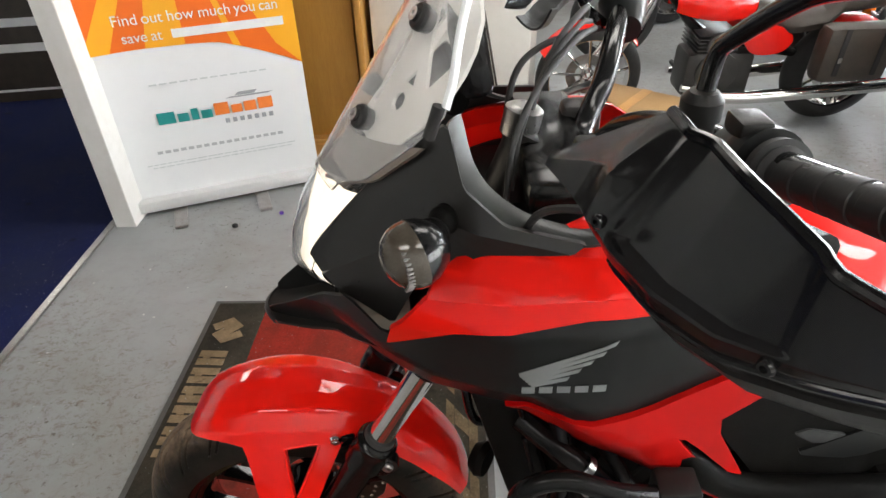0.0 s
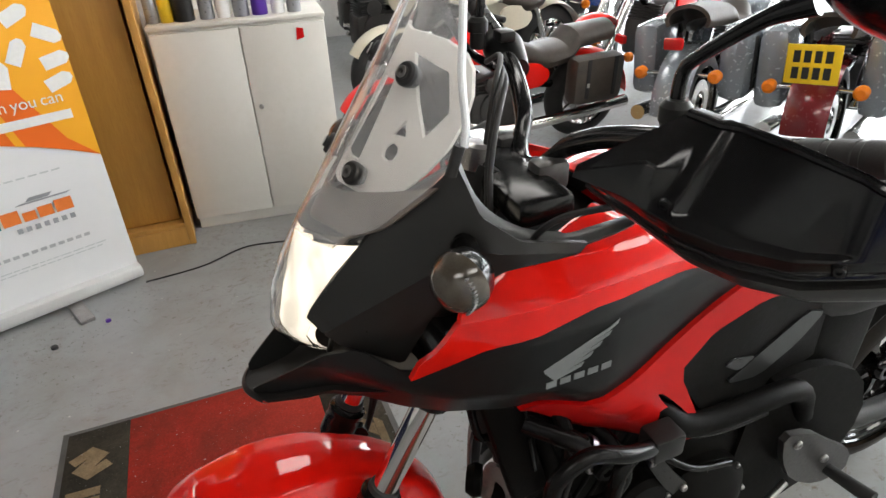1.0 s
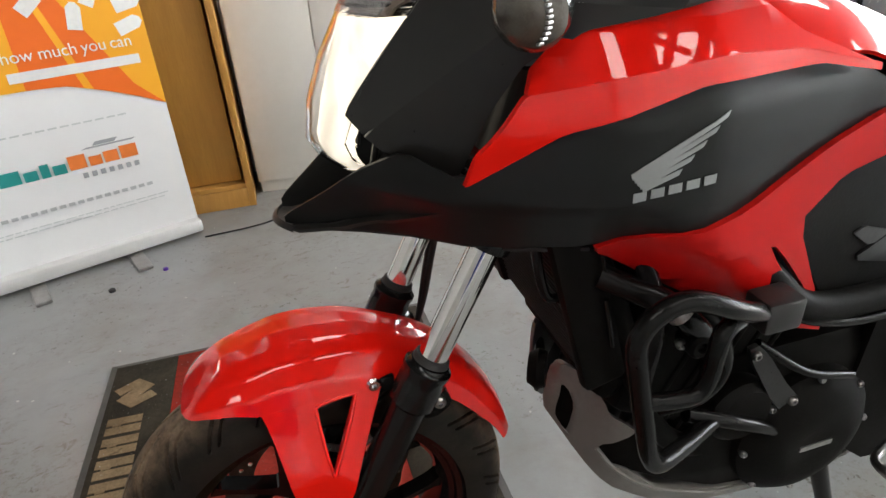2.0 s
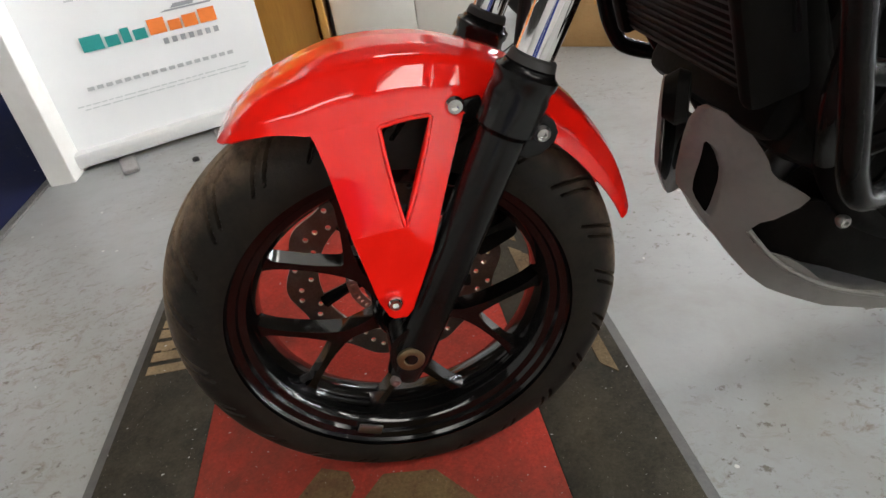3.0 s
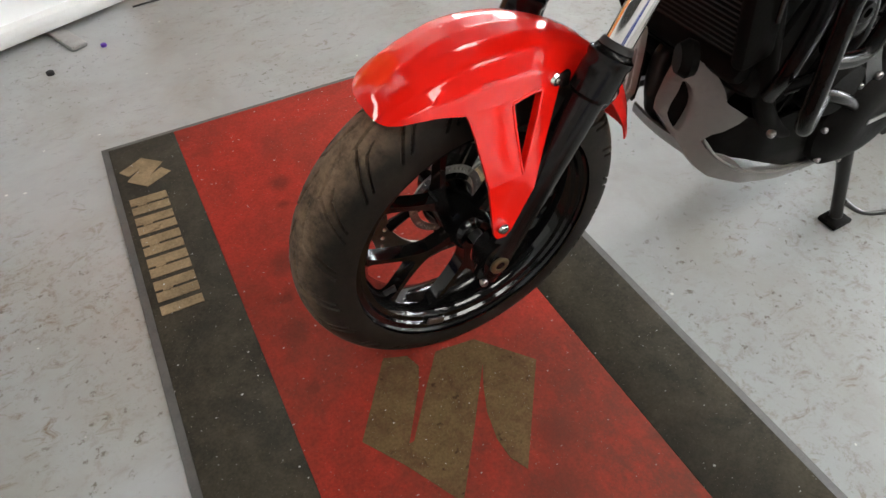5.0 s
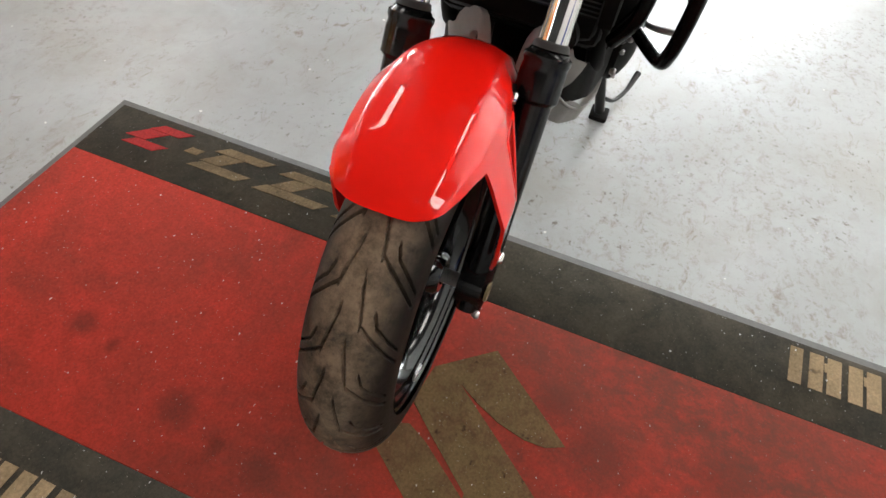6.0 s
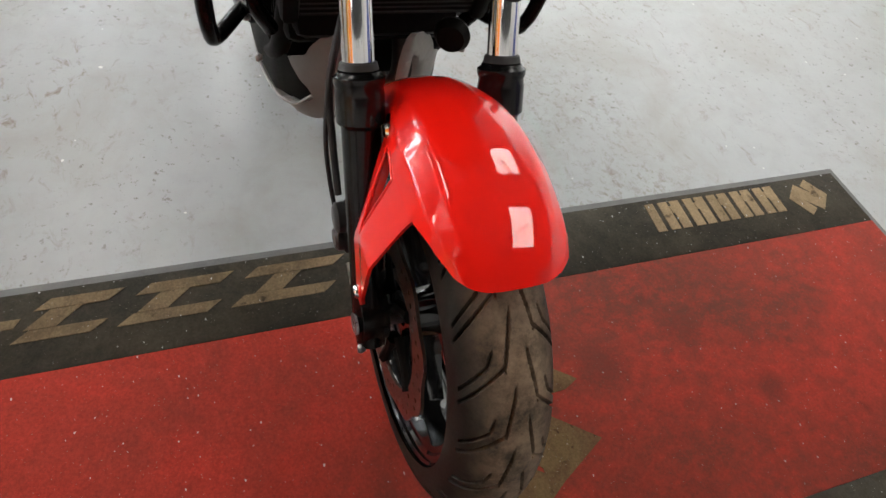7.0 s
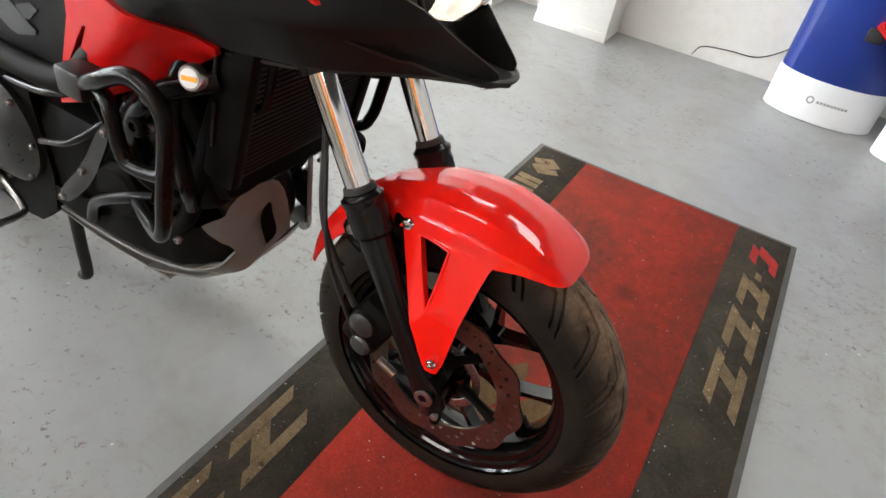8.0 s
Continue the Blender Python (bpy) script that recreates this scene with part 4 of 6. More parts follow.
def fork(s):
    y = Vector((0, s * 0.1, 0))

    def along(d):
        return FOOT + RAKE * d + y
    n = (CAP - FOOT).length
    leg = part("fork_leg", tube([along(-0.02), along(0.02), along(n - 0.075), along(n - 0.06)], [0.022, 0.0265, 0.0265, 0.0265], curve=False, sides=32), FORK_BLACK, BIKE, "black lower fork leg")
    part("seal_cap", lathe([(n - 0.062, 0.026), (n - 0.055, 0.0325), (n - 0.02, 0.0325), (n - 0.01, 0.031), (n - 0.004, 0.0335), (n + 0.003, 0.0335), (n + 0.006, 0.029), (n + 0.01, 0.027), (n + 0.012, 0.0215)], FOOT + y, RAKE, 40), FORK_BLACK, leg)
    part("dust_lip", lathe([(n + 0.012, 0.0208), (n + 0.012, 0.026), (n + 0.02, 0.024), (n + 0.022, 0.0208)], FOOT + y, RAKE, 40), RUBBER, leg)
    part("fork_tube", tube([along(n), along(n + 0.3)], 0.0205, curve=False, sides=40), CHROME, BIKE, "bright chromed fork tube")
    part("fork_clamp", lathe([(n + 0.19, 0.021), (n + 0.19, 0.031), (n + 0.25, 0.033), (n + 0.25, 0.021)], FOOT + y, RAKE, 32), FORK_BLACK, BIKE)
    lug = [(-0.05, 0.276), (-0.012, 0.272), (0.006, 0.3), (0.014, 0.34), (-0.02, 0.35), (-0.05, 0.325)]
    part("axle_lug", plate(soften(lug, 2), (), 0.04, lambda a, b, h: (a, s * (0.117 - h), b), 0, 0.005), FORK_BLACK, leg)
    part("axle_end", lathe([(0, 0.017), (0.004, 0.017), (0.005, 0.015), (0.005, 0.009), (-0.006, 0.008), (-0.006, 0)], HUB + Vector((0, s * 0.1225, 0)), (0, s, 0), 24), BRONZE if s < 0 else STEEL, leg, "brass coloured axle end" if s < 0 else "steel axle nut")
    part("pinch_bolt", bolt((-0.05, s * 0.118, 0.27), (0, s, 0), 0.007), STEEL, leg)
    ear = [(0.118, 0.545), (0.15, 0.53), (0.178, 0.55), (0.172, 0.575), (0.14, 0.585)]
    part("mudguard_ear", plate(soften(ear, 1), (), 0.018, lambda a, b, h: (a, s * (0.103 - h), b), 0, 0.004), FORK_BLACK, leg)
    part("ear_bolt", bolt((0.159, s * 0.104, 0.559), (0, s, 0), 0.009), STEEL, leg)


mirrored(fork)
part("axle", lathe([(-0.11, 0.012), (0.11, 0.012)], HUB, (0, 1, 0), 24), STEEL, BIKE)


def mudguard():
    """The red front mudguard: a creased arch whose flanks run down into two legs to the fork feet."""
    def crown_at(deg):
        return interp(deg, (17, 30, 45, 60, 77, 93, 107, 114, 118.5), (0.331, 0.342, 0.351, 0.356, 0.358, 0.3555, 0.344, 0.334, 0.325))

    def edge_at(deg):
        return interp(deg, (17, 33, 55, 68, 85, 100, 107, 114, 118.5), (0.312, 0.304, 0.304, 0.3, 0.297, 0.2965, 0.312, 0.322, 0.32))

    def wide_at(deg):
        return interp(deg, (17, 35, 55, 66, 76, 86, 100, 109, 115, 118.5), (0.052, 0.066, 0.071, 0.073, 0.086, 0.093, 0.091, 0.081, 0.068, 0.055))

    def section(k):
        """Half a section: k from 0 at the crown to 1 at the lower edge; the share of the width and of the drop."""
        return (interp(k, (0, 0.3, 0.5, 0.56, 0.8, 1), (0, 0.34, 0.6, 0.68, 0.91, 1)), interp(k, (0, 0.3, 0.5, 0.56, 0.8, 1), (0, 0.035, 0.13, 0.2, 0.61, 1)))

    def arch(u, v):
        s = 2 * u - 1
        deg = 17 + (101.5 - 4.5 * abs(s) ** 4) * v
        al = radians(deg)
        wide, drop = section(abs(s))
        r = crown_at(deg) + (edge_at(deg) - crown_at(deg)) * drop
        return HUB + Vector((r * math.cos(al), math.copysign(wide_at(deg) * wide, s), r * math.sin(al)))
    body = part("mudguard", shell(grid(arch, 50, 72), 0.003), RED, BIKE, "glossy red front mudguard", 50)

    def leg(s):
        out = [(-0.076, 0.602), (-0.071, 0.586), (-0.066, 0.56), (-0.0555, 0.48), (-0.046, 0.405), (-0.037, 0.374), (-0.014, 0.372), (0.012, 0.428), (0.05, 0.515), (0.088, 0.596), (0.09, 0.612), (0.03, 0.63), (-0.04, 0.628)]
        hole = [(-0.0075, 0.5925), (-0.003, 0.597), (0.046, 0.5965), (0.05, 0.591), (0.0025, 0.493), (-0.0015, 0.494)]

        def lie(a, b, h):
            r, deg = math.hypot(a - HUB.x, b - HUB.z), math.degrees(math.atan2(b - HUB.z, a - HUB.x))
            deg = max(70, min(106, deg))
            e = edge_at(deg)
            y = wide_at(deg) + 0.34 * (e - r) if r < e else wide_at(deg) - 0.7 * (r - e)
            groove = 0.004 * ease(a - 0.36 * (b - 0.5), -0.012, 0.0) * ease(0.56 - b, 0.0, 0.14)
            return (a, s * (min(y, 0.128) - groove - h), b)
        side = part("mudguard_leg", plate(soften(out, 1, 0.16), [hole], 0.005, lie, 0.012), RED, body, "", 38)
        part("opening_wall", shell(grid(lambda u, v: lie(*hole[round(u * 6) % 6], 0.013 * v + 0.0006), 6, 1), 0.0015), RED, side, "", 30)
        loop = soften([(a, b) for a, b in hole], 1, 0.3)
        part("opening_lip", tube([lie(a, b, 0.0012) for a, b in loop + loop[:1]], 0.0027, curve=False, sides=10), RED, side, "rounded lip of the opening", 60)
        part("bolt", bolt(lie(0.075, 0.597, -0.003), (0, s, 0), 0.0105, 0.007), CHROME, side, "bright socket bolt")
        part("bolt", bolt(lie(-0.028, 0.399, -0.003), (0, s, 0), 0.0095, 0.007), CHROME, side, "bright socket bolt")
        part("mount_tab", box((0.055, s * 0.064 - 0.012, 0.575), (0.105, s * 0.064 + 0.01, 0.6), 0.004), FORK_BLACK, side)
    mirrored(leg)
    part("mudguard_bolt", bolt((0.145, 0, 0.608), (0.4, 0, 0.9), 0.009), STEEL, body)


mudguard()


def caliper():
    """Brake caliper and hose behind the right fork leg."""
    c = Vector((0.1, 0.072, 0.375))
    m = Matrix.Translation(c) @ Euler((0, radians(-25), 0)).to_matrix().to_4x4()
    body = part("brake_caliper", box((-0.03, -0.03, -0.06), (0.045, 0.045, 0.06), 0.014, None, m), ENGINE, BIKE, "dusty black brake caliper")
    part("piston_boss", lathe([(0, 0.024), (0.012, 0.024), (0.016, 0.018), (0.016, 0)], c + Vector((0.01, 0.044, 0.02)), (0, 1, 0), 24), ALLOY, body)
    part("piston_boss", lathe([(0, 0.02), (0.01, 0.02), (0.014, 0.015), (0.014, 0)], c + Vector((0.01, 0.044, -0.03)), (0, 1, 0), 24), ALLOY, body)
    part("slide_pin", tube([c + Vector((-0.02, 0.035, -0.06)), c + Vector((-0.055, 0.035, -0.075))], 0.008, curve=False), STEEL, body)
    part("brake_hose", tube([c + Vector((0.03, 0.05, 0.05)), (0.17, 0.125, 0.5), (0.2, 0.125, 0.58), (0.22, 0.1, 0.7), (0.25, 0.06, 0.84)], 0.0055, 40, 10), RUBBER, BIKE)
    part("sensor_wire", tube([c + Vector((0.02, 0.04, -0.05)), (0.15, 0.13, 0.43), (0.185, 0.132, 0.53), (0.21, 0.11, 0.68), (0.245, 0.07, 0.84)], 0.0035, 40, 8), RUBBER, BIKE)


caliper()


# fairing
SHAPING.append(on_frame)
side_panel("side_cowl", [(0.002, 0.84), (0.002, 0.852), (0.05, 0.888), (0.1, 0.93), (0.125, 0.95), (0.173, 0.925), (0.253, 0.979), (0.383, 1.009), (0.525, 1.007), (0.6, 0.99), (0.672, 0.953), (0.66, 0.937), (0.451, 0.864), (0.36, 0.853), (0.301, 0.836), (0.222, 0.836), (0.1, 0.834)], CHARCOAL, 0.0, 0.005, (), "satin black side fairing", 0.15)


def cowl_lift(a, b):
    d = b - interp(a, (0.095, 0.25, 0.3, 0.36), (0.963, 1.085, 1.078, 1.07))
    return cowl_half(a, b) - half_width(a, b) + 0.012 - (0.12 * d if d > 0 else -0.34 * d)


side_panel("upper_cowl", [(0.08, 0.984), (0.095, 0.963), (0.25, 1.085), (0.3, 1.078), (0.36, 1.07), (0.372, 1.08), (0.3, 1.09), (0.262, 1.12), (0.249, 1.172), (0.19, 1.127), (0.166, 1.092)], COWL, cowl_lift, 0.006, (), "satin black headlight cowl", 0.07, smooth=24)
side_panel("cowl_flank", [(0.095, 0.963), (0.112, 0.942), (0.178, 0.915), (0.21, 0.99), (0.235, 1.03), (0.28, 1.058), (0.34, 1.066), (0.36, 1.07), (0.3, 1.078), (0.25, 1.085)], COWL, cowl_lift, 0.006, (), "satin black lower flank of the cowl", 0.07, smooth=24)


def crease(x):
    return interp(x, (0.17, 0.222, 0.3, 0.4, 0.5, 0.6), (0.955, 1.012, 1.022, 1.03, 1.022, 0.995))


side_panel("red_flank", [(0.222, 1.011), (0.232, 1.03), (0.271, 1.06), (0.341, 1.07), (0.38, 1.08), (0.422, 1.088), (0.47, 1.062), (0.505, 1.035), (0.6, 0.994), (0.5, 1.021), (0.4, 1.029), (0.3, 1.021)], RED, lambda a, b: 0.02 - 0.28 * max(0.0, b - crease(a)), 0.008, (), "glossy red upper fairing strip", 0.06)
side_panel("red_flank_edge", [(0.172, 0.921), (0.18, 0.955), (0.222, 1.012), (0.3, 1.022), (0.4, 1.03), (0.5, 1.022), (0.605, 0.994), (0.605, 0.986), (0.525, 1.004), (0.383, 1.006), (0.253, 0.976)], RED, lambda a, b: 0.02 - 0.36 * max(0.0, crease(a) - b), 0.008, (), "glossy red lower edge of the strip", 0.05)


def cowl_shelf(s):
    """The grey shelf along the cowl's upper edge, turned up to the lamps, its colour lightened as lit."""
    line = [(0.247, 1.172), (0.262, 1.122), (0.3, 1.09), (0.352, 1.077), (0.4, 1.083), (0.435, 1.092)]
    outer = glide([(x, s * (cowl_half(min(x, 0.36), z) - 0.002 + 0.2 * max(0.0, x - 0.36)), z) for x, z in line], 24)
    inner = glide([(x + 0.018, s * (cowl_half(min(x, 0.36), z) - 0.028 + 0.3 * max(0.0, x - 0.36)), z + 0.006) for x, z in line], 24)

    def lie(u, v):
        i = round(24 * u)
        return outer[i].lerp(inner[i], 0.9 * v) + Vector((0, 0, 0.003 * math.sin(math.pi * v)))
    part("cowl_shelf", shell(grid(lie, 24, 4), 0.004), SHELF, BIKE, "satin inner cowl edge, lightened to a lit grey-green", 50)


mirrored(cowl_shelf)
# Same paint as the upper strip; its shade lies in the darker red.
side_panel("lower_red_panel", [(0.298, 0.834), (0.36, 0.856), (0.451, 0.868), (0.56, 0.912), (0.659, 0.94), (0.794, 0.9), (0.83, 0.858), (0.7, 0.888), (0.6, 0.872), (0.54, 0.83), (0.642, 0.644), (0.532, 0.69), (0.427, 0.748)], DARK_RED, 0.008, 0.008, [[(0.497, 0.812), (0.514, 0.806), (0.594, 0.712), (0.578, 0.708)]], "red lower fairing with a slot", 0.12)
side_panel("side_cover", [(0.545, 0.815), (0.6, 0.868), (0.7, 0.884), (0.84, 0.85), (1.05, 0.8), (1.1, 0.72), (0.95, 0.66), (0.8, 0.66), (0.632, 0.69)], ENGINE, 0.0, 0.005, (), "matt black side cover", 0.15)


side_panel("cover_facet", [(0.66, 0.742), (0.726, 0.764), (0.855, 0.796), (0.915, 0.77), (0.85, 0.732), (0.753, 0.712)], CHARCOAL, 0.004, 0.005, (), "", 0.15)
side_panel("cover_vent", [(0.653, 0.78), (0.671, 0.786), (0.726, 0.766), (0.715, 0.753), (0.685, 0.757)], SEAM, 0.003, 0.004, (), "dark slot in the cover", 0.1)


def nose():
    def top(u, v):
        s = 2 * u - 1
        x = 0.002 + 0.194 * v
        hw = half_width(max(0, x), 0.92) - 0.002
        z = interp(v, (0, 0.25, 0.5, 0.7, 1), (0.847, 0.853, 0.866, 0.886, 0.915)) - 0.008 * max(0.0, 1 - (abs(s) / 0.75) ** 4) * min(1, v * 3)
        return (x + 0.02 * s * s - 0.008, s * hw, z)
    part("beak_top", shell(grid(top, 24, 16), 0.004), COWL, BIKE, "matt black beak", 40)

    def under(u, v):
        s = 2 * u - 1
        x = 0.002 + 0.294 * v
        hw = half_width(max(0, x), 0.83) - 0.003
        return (x + 0.02 * s * s - 0.008, s * hw, 0.841 - 0.006 * v)
    part("beak_under", shell(grid(under, 16, 12), 0.004), PLASTIC, BIKE, "", 40)

    def lip(u, v):
        s = 2 * u - 1
        return (-0.006 + 0.02 * s * s - 0.006 * math.sin(math.pi * v), s * 0.09, 0.841 + v * 0.01)
    part("beak_lip", grid(lip, 16, 6), PLASTIC, BIKE, "", 60)


nose()
SHAPING.clear()


def headlight():
    def face(u, v, back=0.0):
        s = 2 * u - 1
        y = s * (0.046 + 0.04 * v ** 0.8)
        x = interp(v, (0, 0.1, 0.22, 0.45, 0.7, 1), (0.082, 0.058, 0.046, 0.054, 0.074, 0.108)) + (0.03 + 0.036 * v) * abs(s) ** 2.2 + back
        return (x, y * (1 - back * 0.8), 0.885 + v * 0.19 + 0.004 * s * s)
    lens = part("headlight", shell(grid(face, 28, 18), 0.003), LENS, BIKE, "clear headlight lens, lit", 60)
    lens.visible_shadow = False
    part("reflector", grid(lambda u, v: face(0.012 + 0.976 * u, 0.015 + 0.905 * v, 0.005 + 0.012 * math.sin(math.pi * v)), 24, 16), HEADLIGHT, lens, "glowing warm white reflector", 60)
    part("upper_reflector", grid(lambda u, v: face(0.04 + 0.92 * u, 0.92 + 0.07 * v, 0.014 + 0.014 * math.sin(math.pi * v) + 0.003 * math.sin(40 * u)), 40, 8), CHROME, lens, "faceted chrome reflector", 20)
    part("headlight_hood", shell(grid(lambda u, v: (0.108 + 0.066 * abs(2 * u - 1) ** 2.2 + 0.035 * v, (2 * u - 1) * 0.082, 1.073 + 0.003 * (2 * u - 1) ** 2 + 0.006 * v), 20, 3), 0.004), PLASTIC, lens)

    def cheek(s):
        a, b, c = Vector((0.184, s * 0.089, 1.078)), Vector((0.128, s * 0.07, 0.97)), Vector((0.112, s * 0.05, 0.89))
        part("bezel", tube([a, b + Vector((0.004, s * 0.003, 0)), c], [0.004, 0.006, 0.004], 12, 8), PLASTIC, lens)
    mirrored(cheek)


headlight()


def screen():
    """The clear windscreen, bowed round its middle line and raked, on four rubber-faced bolts."""
    def point(d, z):
        return Vector((0.1 + 0.66 * (z - 1.065) - 0.2 * max(0.0, z - 1.2) ** 2 + 0.64 * d * d / (abs(d) + 0.04), d, z))

    def edge(z):
        return interp(z, (1.065, 1.08, 1.1, 1.15, 1.192, 1.21, 1.237, 1.255, 1.28, 1.312, 1.352, 1.4, 1.42), (0.075, 0.08, 0.115, 0.145, 0.162, 0.157, 0.138, 0.124, 0.11, 0.092, 0.07, 0.042, 0.02))
    glass = part("windscreen", shell(grid(lambda u, v: point((2 * u - 1) * edge(1.065 + 0.355 * v), 1.065 + 0.355 * v), 32, 56), 0.003), SCREEN, BIKE, "clear acrylic windscreen", 60)
    glass.visible_shadow = False

    def side(s):
        zs = [1.2 + 0.22 * i / 40 for i in range(41)]
        part("screen_edge", tube([point(s * edge(z), z) for z in zs[::4]], 0.0045, 48, sides=10), CLEAR_EDGE, glass, "polished screen edge, its highlight painted white")
        p = point(s * edge(1.19), 1.19)
        part("edge_sleeve", tube([p + Vector((0.0, 0, 0.014)), p + Vector((-0.011, 0, -0.018))], 0.0065, curve=False), RUBBER, glass)
        for d, z in ((0.052, 1.147), (0.0575, 1.256)):
            q = point(s * d, z)
            n = Vector((-0.8, s * 0.32, 0.55)).normalized()
            stud = part("screen_bolt", lathe([(-0.014, 0.012), (-0.004, 0.0147), (0.003, 0.0147), (0.006, 0.0125), (0.006, 0.008), (0.009, 0.008), (0.01, 0.006), (0.008, 0.0035), (0.008, 0)], q, n, 24), RUBBER, glass, "rubber-faced screen bolt")
            part("bolt_head", lathe([(0.0065, 0.0077), (0.0105, 0.0073), (0.0105, 0.0037), (0.008, 0.003), (0.008, 0)], q, n, 20), STEEL, stud)
    mirrored(side)

    # the pale hooped stay behind it, with its openings
    def stay(a, b, h):
        return point(a, b) + Vector((0.02 + h, 0, -0.01))
    outline = [(-0.085, 1.115), (-0.05, 1.13), (0.05, 1.13), (0.085, 1.115), (0.125, 1.185), (0.125, 1.24), (0.1, 1.285), (0.05, 1.302), (-0.05, 1.302), (-0.1, 1.285), (-0.125, 1.24), (-0.125, 1.185)]
    cut = [[(s * x, z) for x, z in ((0.028, 1.282), (0.083, 1.268), (0.106, 1.23), (0.092, 1.2), (0.062, 1.235))][::s] for s in (-1, 1)]
    cut += [[(-0.025, 1.16), (0.025, 1.16), (0.018, 1.25), (-0.018, 1.25)]]
    cut += [[(s * 0.062 + 0.01 * math.cos(-k * math.pi / 4), 1.178 + 0.01 * math.sin(-k * math.pi / 4)) for k in range(8)] for s in (-1, 1)]
    cut += [[(s * x, z) for x, z in ((0.054, 1.196), (0.072, 1.196), (0.062, 1.214))][::s] for s in (-1, 1)]
    part("screen_stay", plate(soften(outline, 1), cut, 0.004, stay, 0.03), STAY, BIKE, "pale hooped screen stay with cut-outs", 40)

    def dash(u, v):
        a = 2 * u - 1
        z = 1.07 + (0.052 + 0.035 * a * a) * v
        return point(a * (edge(z) - 0.006), z) + Vector((0.014, 0, -0.006))
    part("dash_panel", shell(grid(dash, 24, 10), 0.004), DASH, BIKE, "inner cowl under the screen, its brown reflection in the colour", 60)
    tip = Matrix.Translation((0.3, 0, 1.212)) @ Euler((0, radians(-10), 0)).to_matrix().to_4x4()
    clock = part("instrument", box((-0.02, -0.068, -0.045), (0.018, 0.068, 0.045), 0.012, None, tip), GLOSS, BIKE, "black instrument housing")
    part("dial_glass", box((0.0185, -0.058, -0.035), (0.021, 0.058, 0.036), 0.001, None, tip), SMOKE, clock)


screen()
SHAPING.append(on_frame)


def indicator(s):
    c = Vector((0.215, s * 0.292, 1.094))
    n = Vector((-0.85, s * 0.45, -0.1)).normalized()
    stalk = part("indicator", tube([c + Vector((0.042, -s * 0.085, 0.005)), c + Vector((0.03, -s * 0.055, 0.002)), c + Vector((0.018, -s * 0.032, 0)), c + Vector((0.008, -s * 0.008, 0.001))], [0.02, 0.019, 0.013, 0.016, 0.012, 0.018, 0.013, 0.016], 36, 20), ENGINE, BIKE, "round smoked indicator on a rubber stalk")
    part("indicator_shell", lathe([(-0.032, 0), (-0.031, 0.012), (-0.024, 0.022), (-0.012, 0.0295), (0.0, 0.0325)], c, n, 36), GLOSS, stalk)
    lens = part("indicator_lens", lathe([(0.0, 0.0328), (0.008, 0.0318), (0.017, 0.028), (0.025, 0.021), (0.03, 0.011), (0.0315, 0)], c, n, 36), INDICATOR_LENS, stalk, "smoked ribbed lens")
    side = Vector((0, 0, 1)).cross(n).normalized() * -s
    for k in range(11):
        z = -0.02 + 0.004 * k
        part("lens_rib", box((-0.0035, -0.0014, -0.0012), (0.0035, 0.0014, 0.0012), 0.0004, None, Matrix.Translation(c + n * 0.0165 + Vector((0, 0, z)) + side * math.sqrt(max(0.0, 0.0278 ** 2 - z * z))) @ side.to_track_quat("Y", "Z").to_matrix().to_4x4()), STEEL, lens)


mirrored(indicator)


def wing_mark(s):
    """The badge on the fairing as plain slanted bars with a row of blocks below."""
    def bar(p, q, wide, name="badge_bar"):
        pts = [(p[0], p[1]), (q[0], q[1]), (q[0] - wide * 0.5, q[1] - wide), (p[0] + wide * 0.3, p[1] - wide)]
        part(name, plate(pts, (), 0.0008, lambda a, b, h: (a, s * (half_width(a, b) + 0.0014 - h), b + 0.0075), 0.02), LETTER, BIKE, "silver badge mark", 0)
    for k in range(5):
        bar((0.313 + 0.003 * k, 0.932 - 0.0035 * k), (0.409 - 0.011 * k, 0.98 - 0.0125 * k), 0.0062)
    for k in range(5):
        x, z = 0.317 + 0.0182 * k, 0.902 + 0.0016 * k
        block = [(x, z), (x + 0.0135, z + 0.001), (x + 0.0135, z + 0.0105), (x, z + 0.0095)]
        part("badge_block", plate(block, (), 0.0008, lambda a, b, h: (a, s * (half_width(a, b) + 0.0014 - h), b + 0.0075), 0.02), LETTER, BIKE, "silver badge mark", 0)


mirrored(wing_mark)


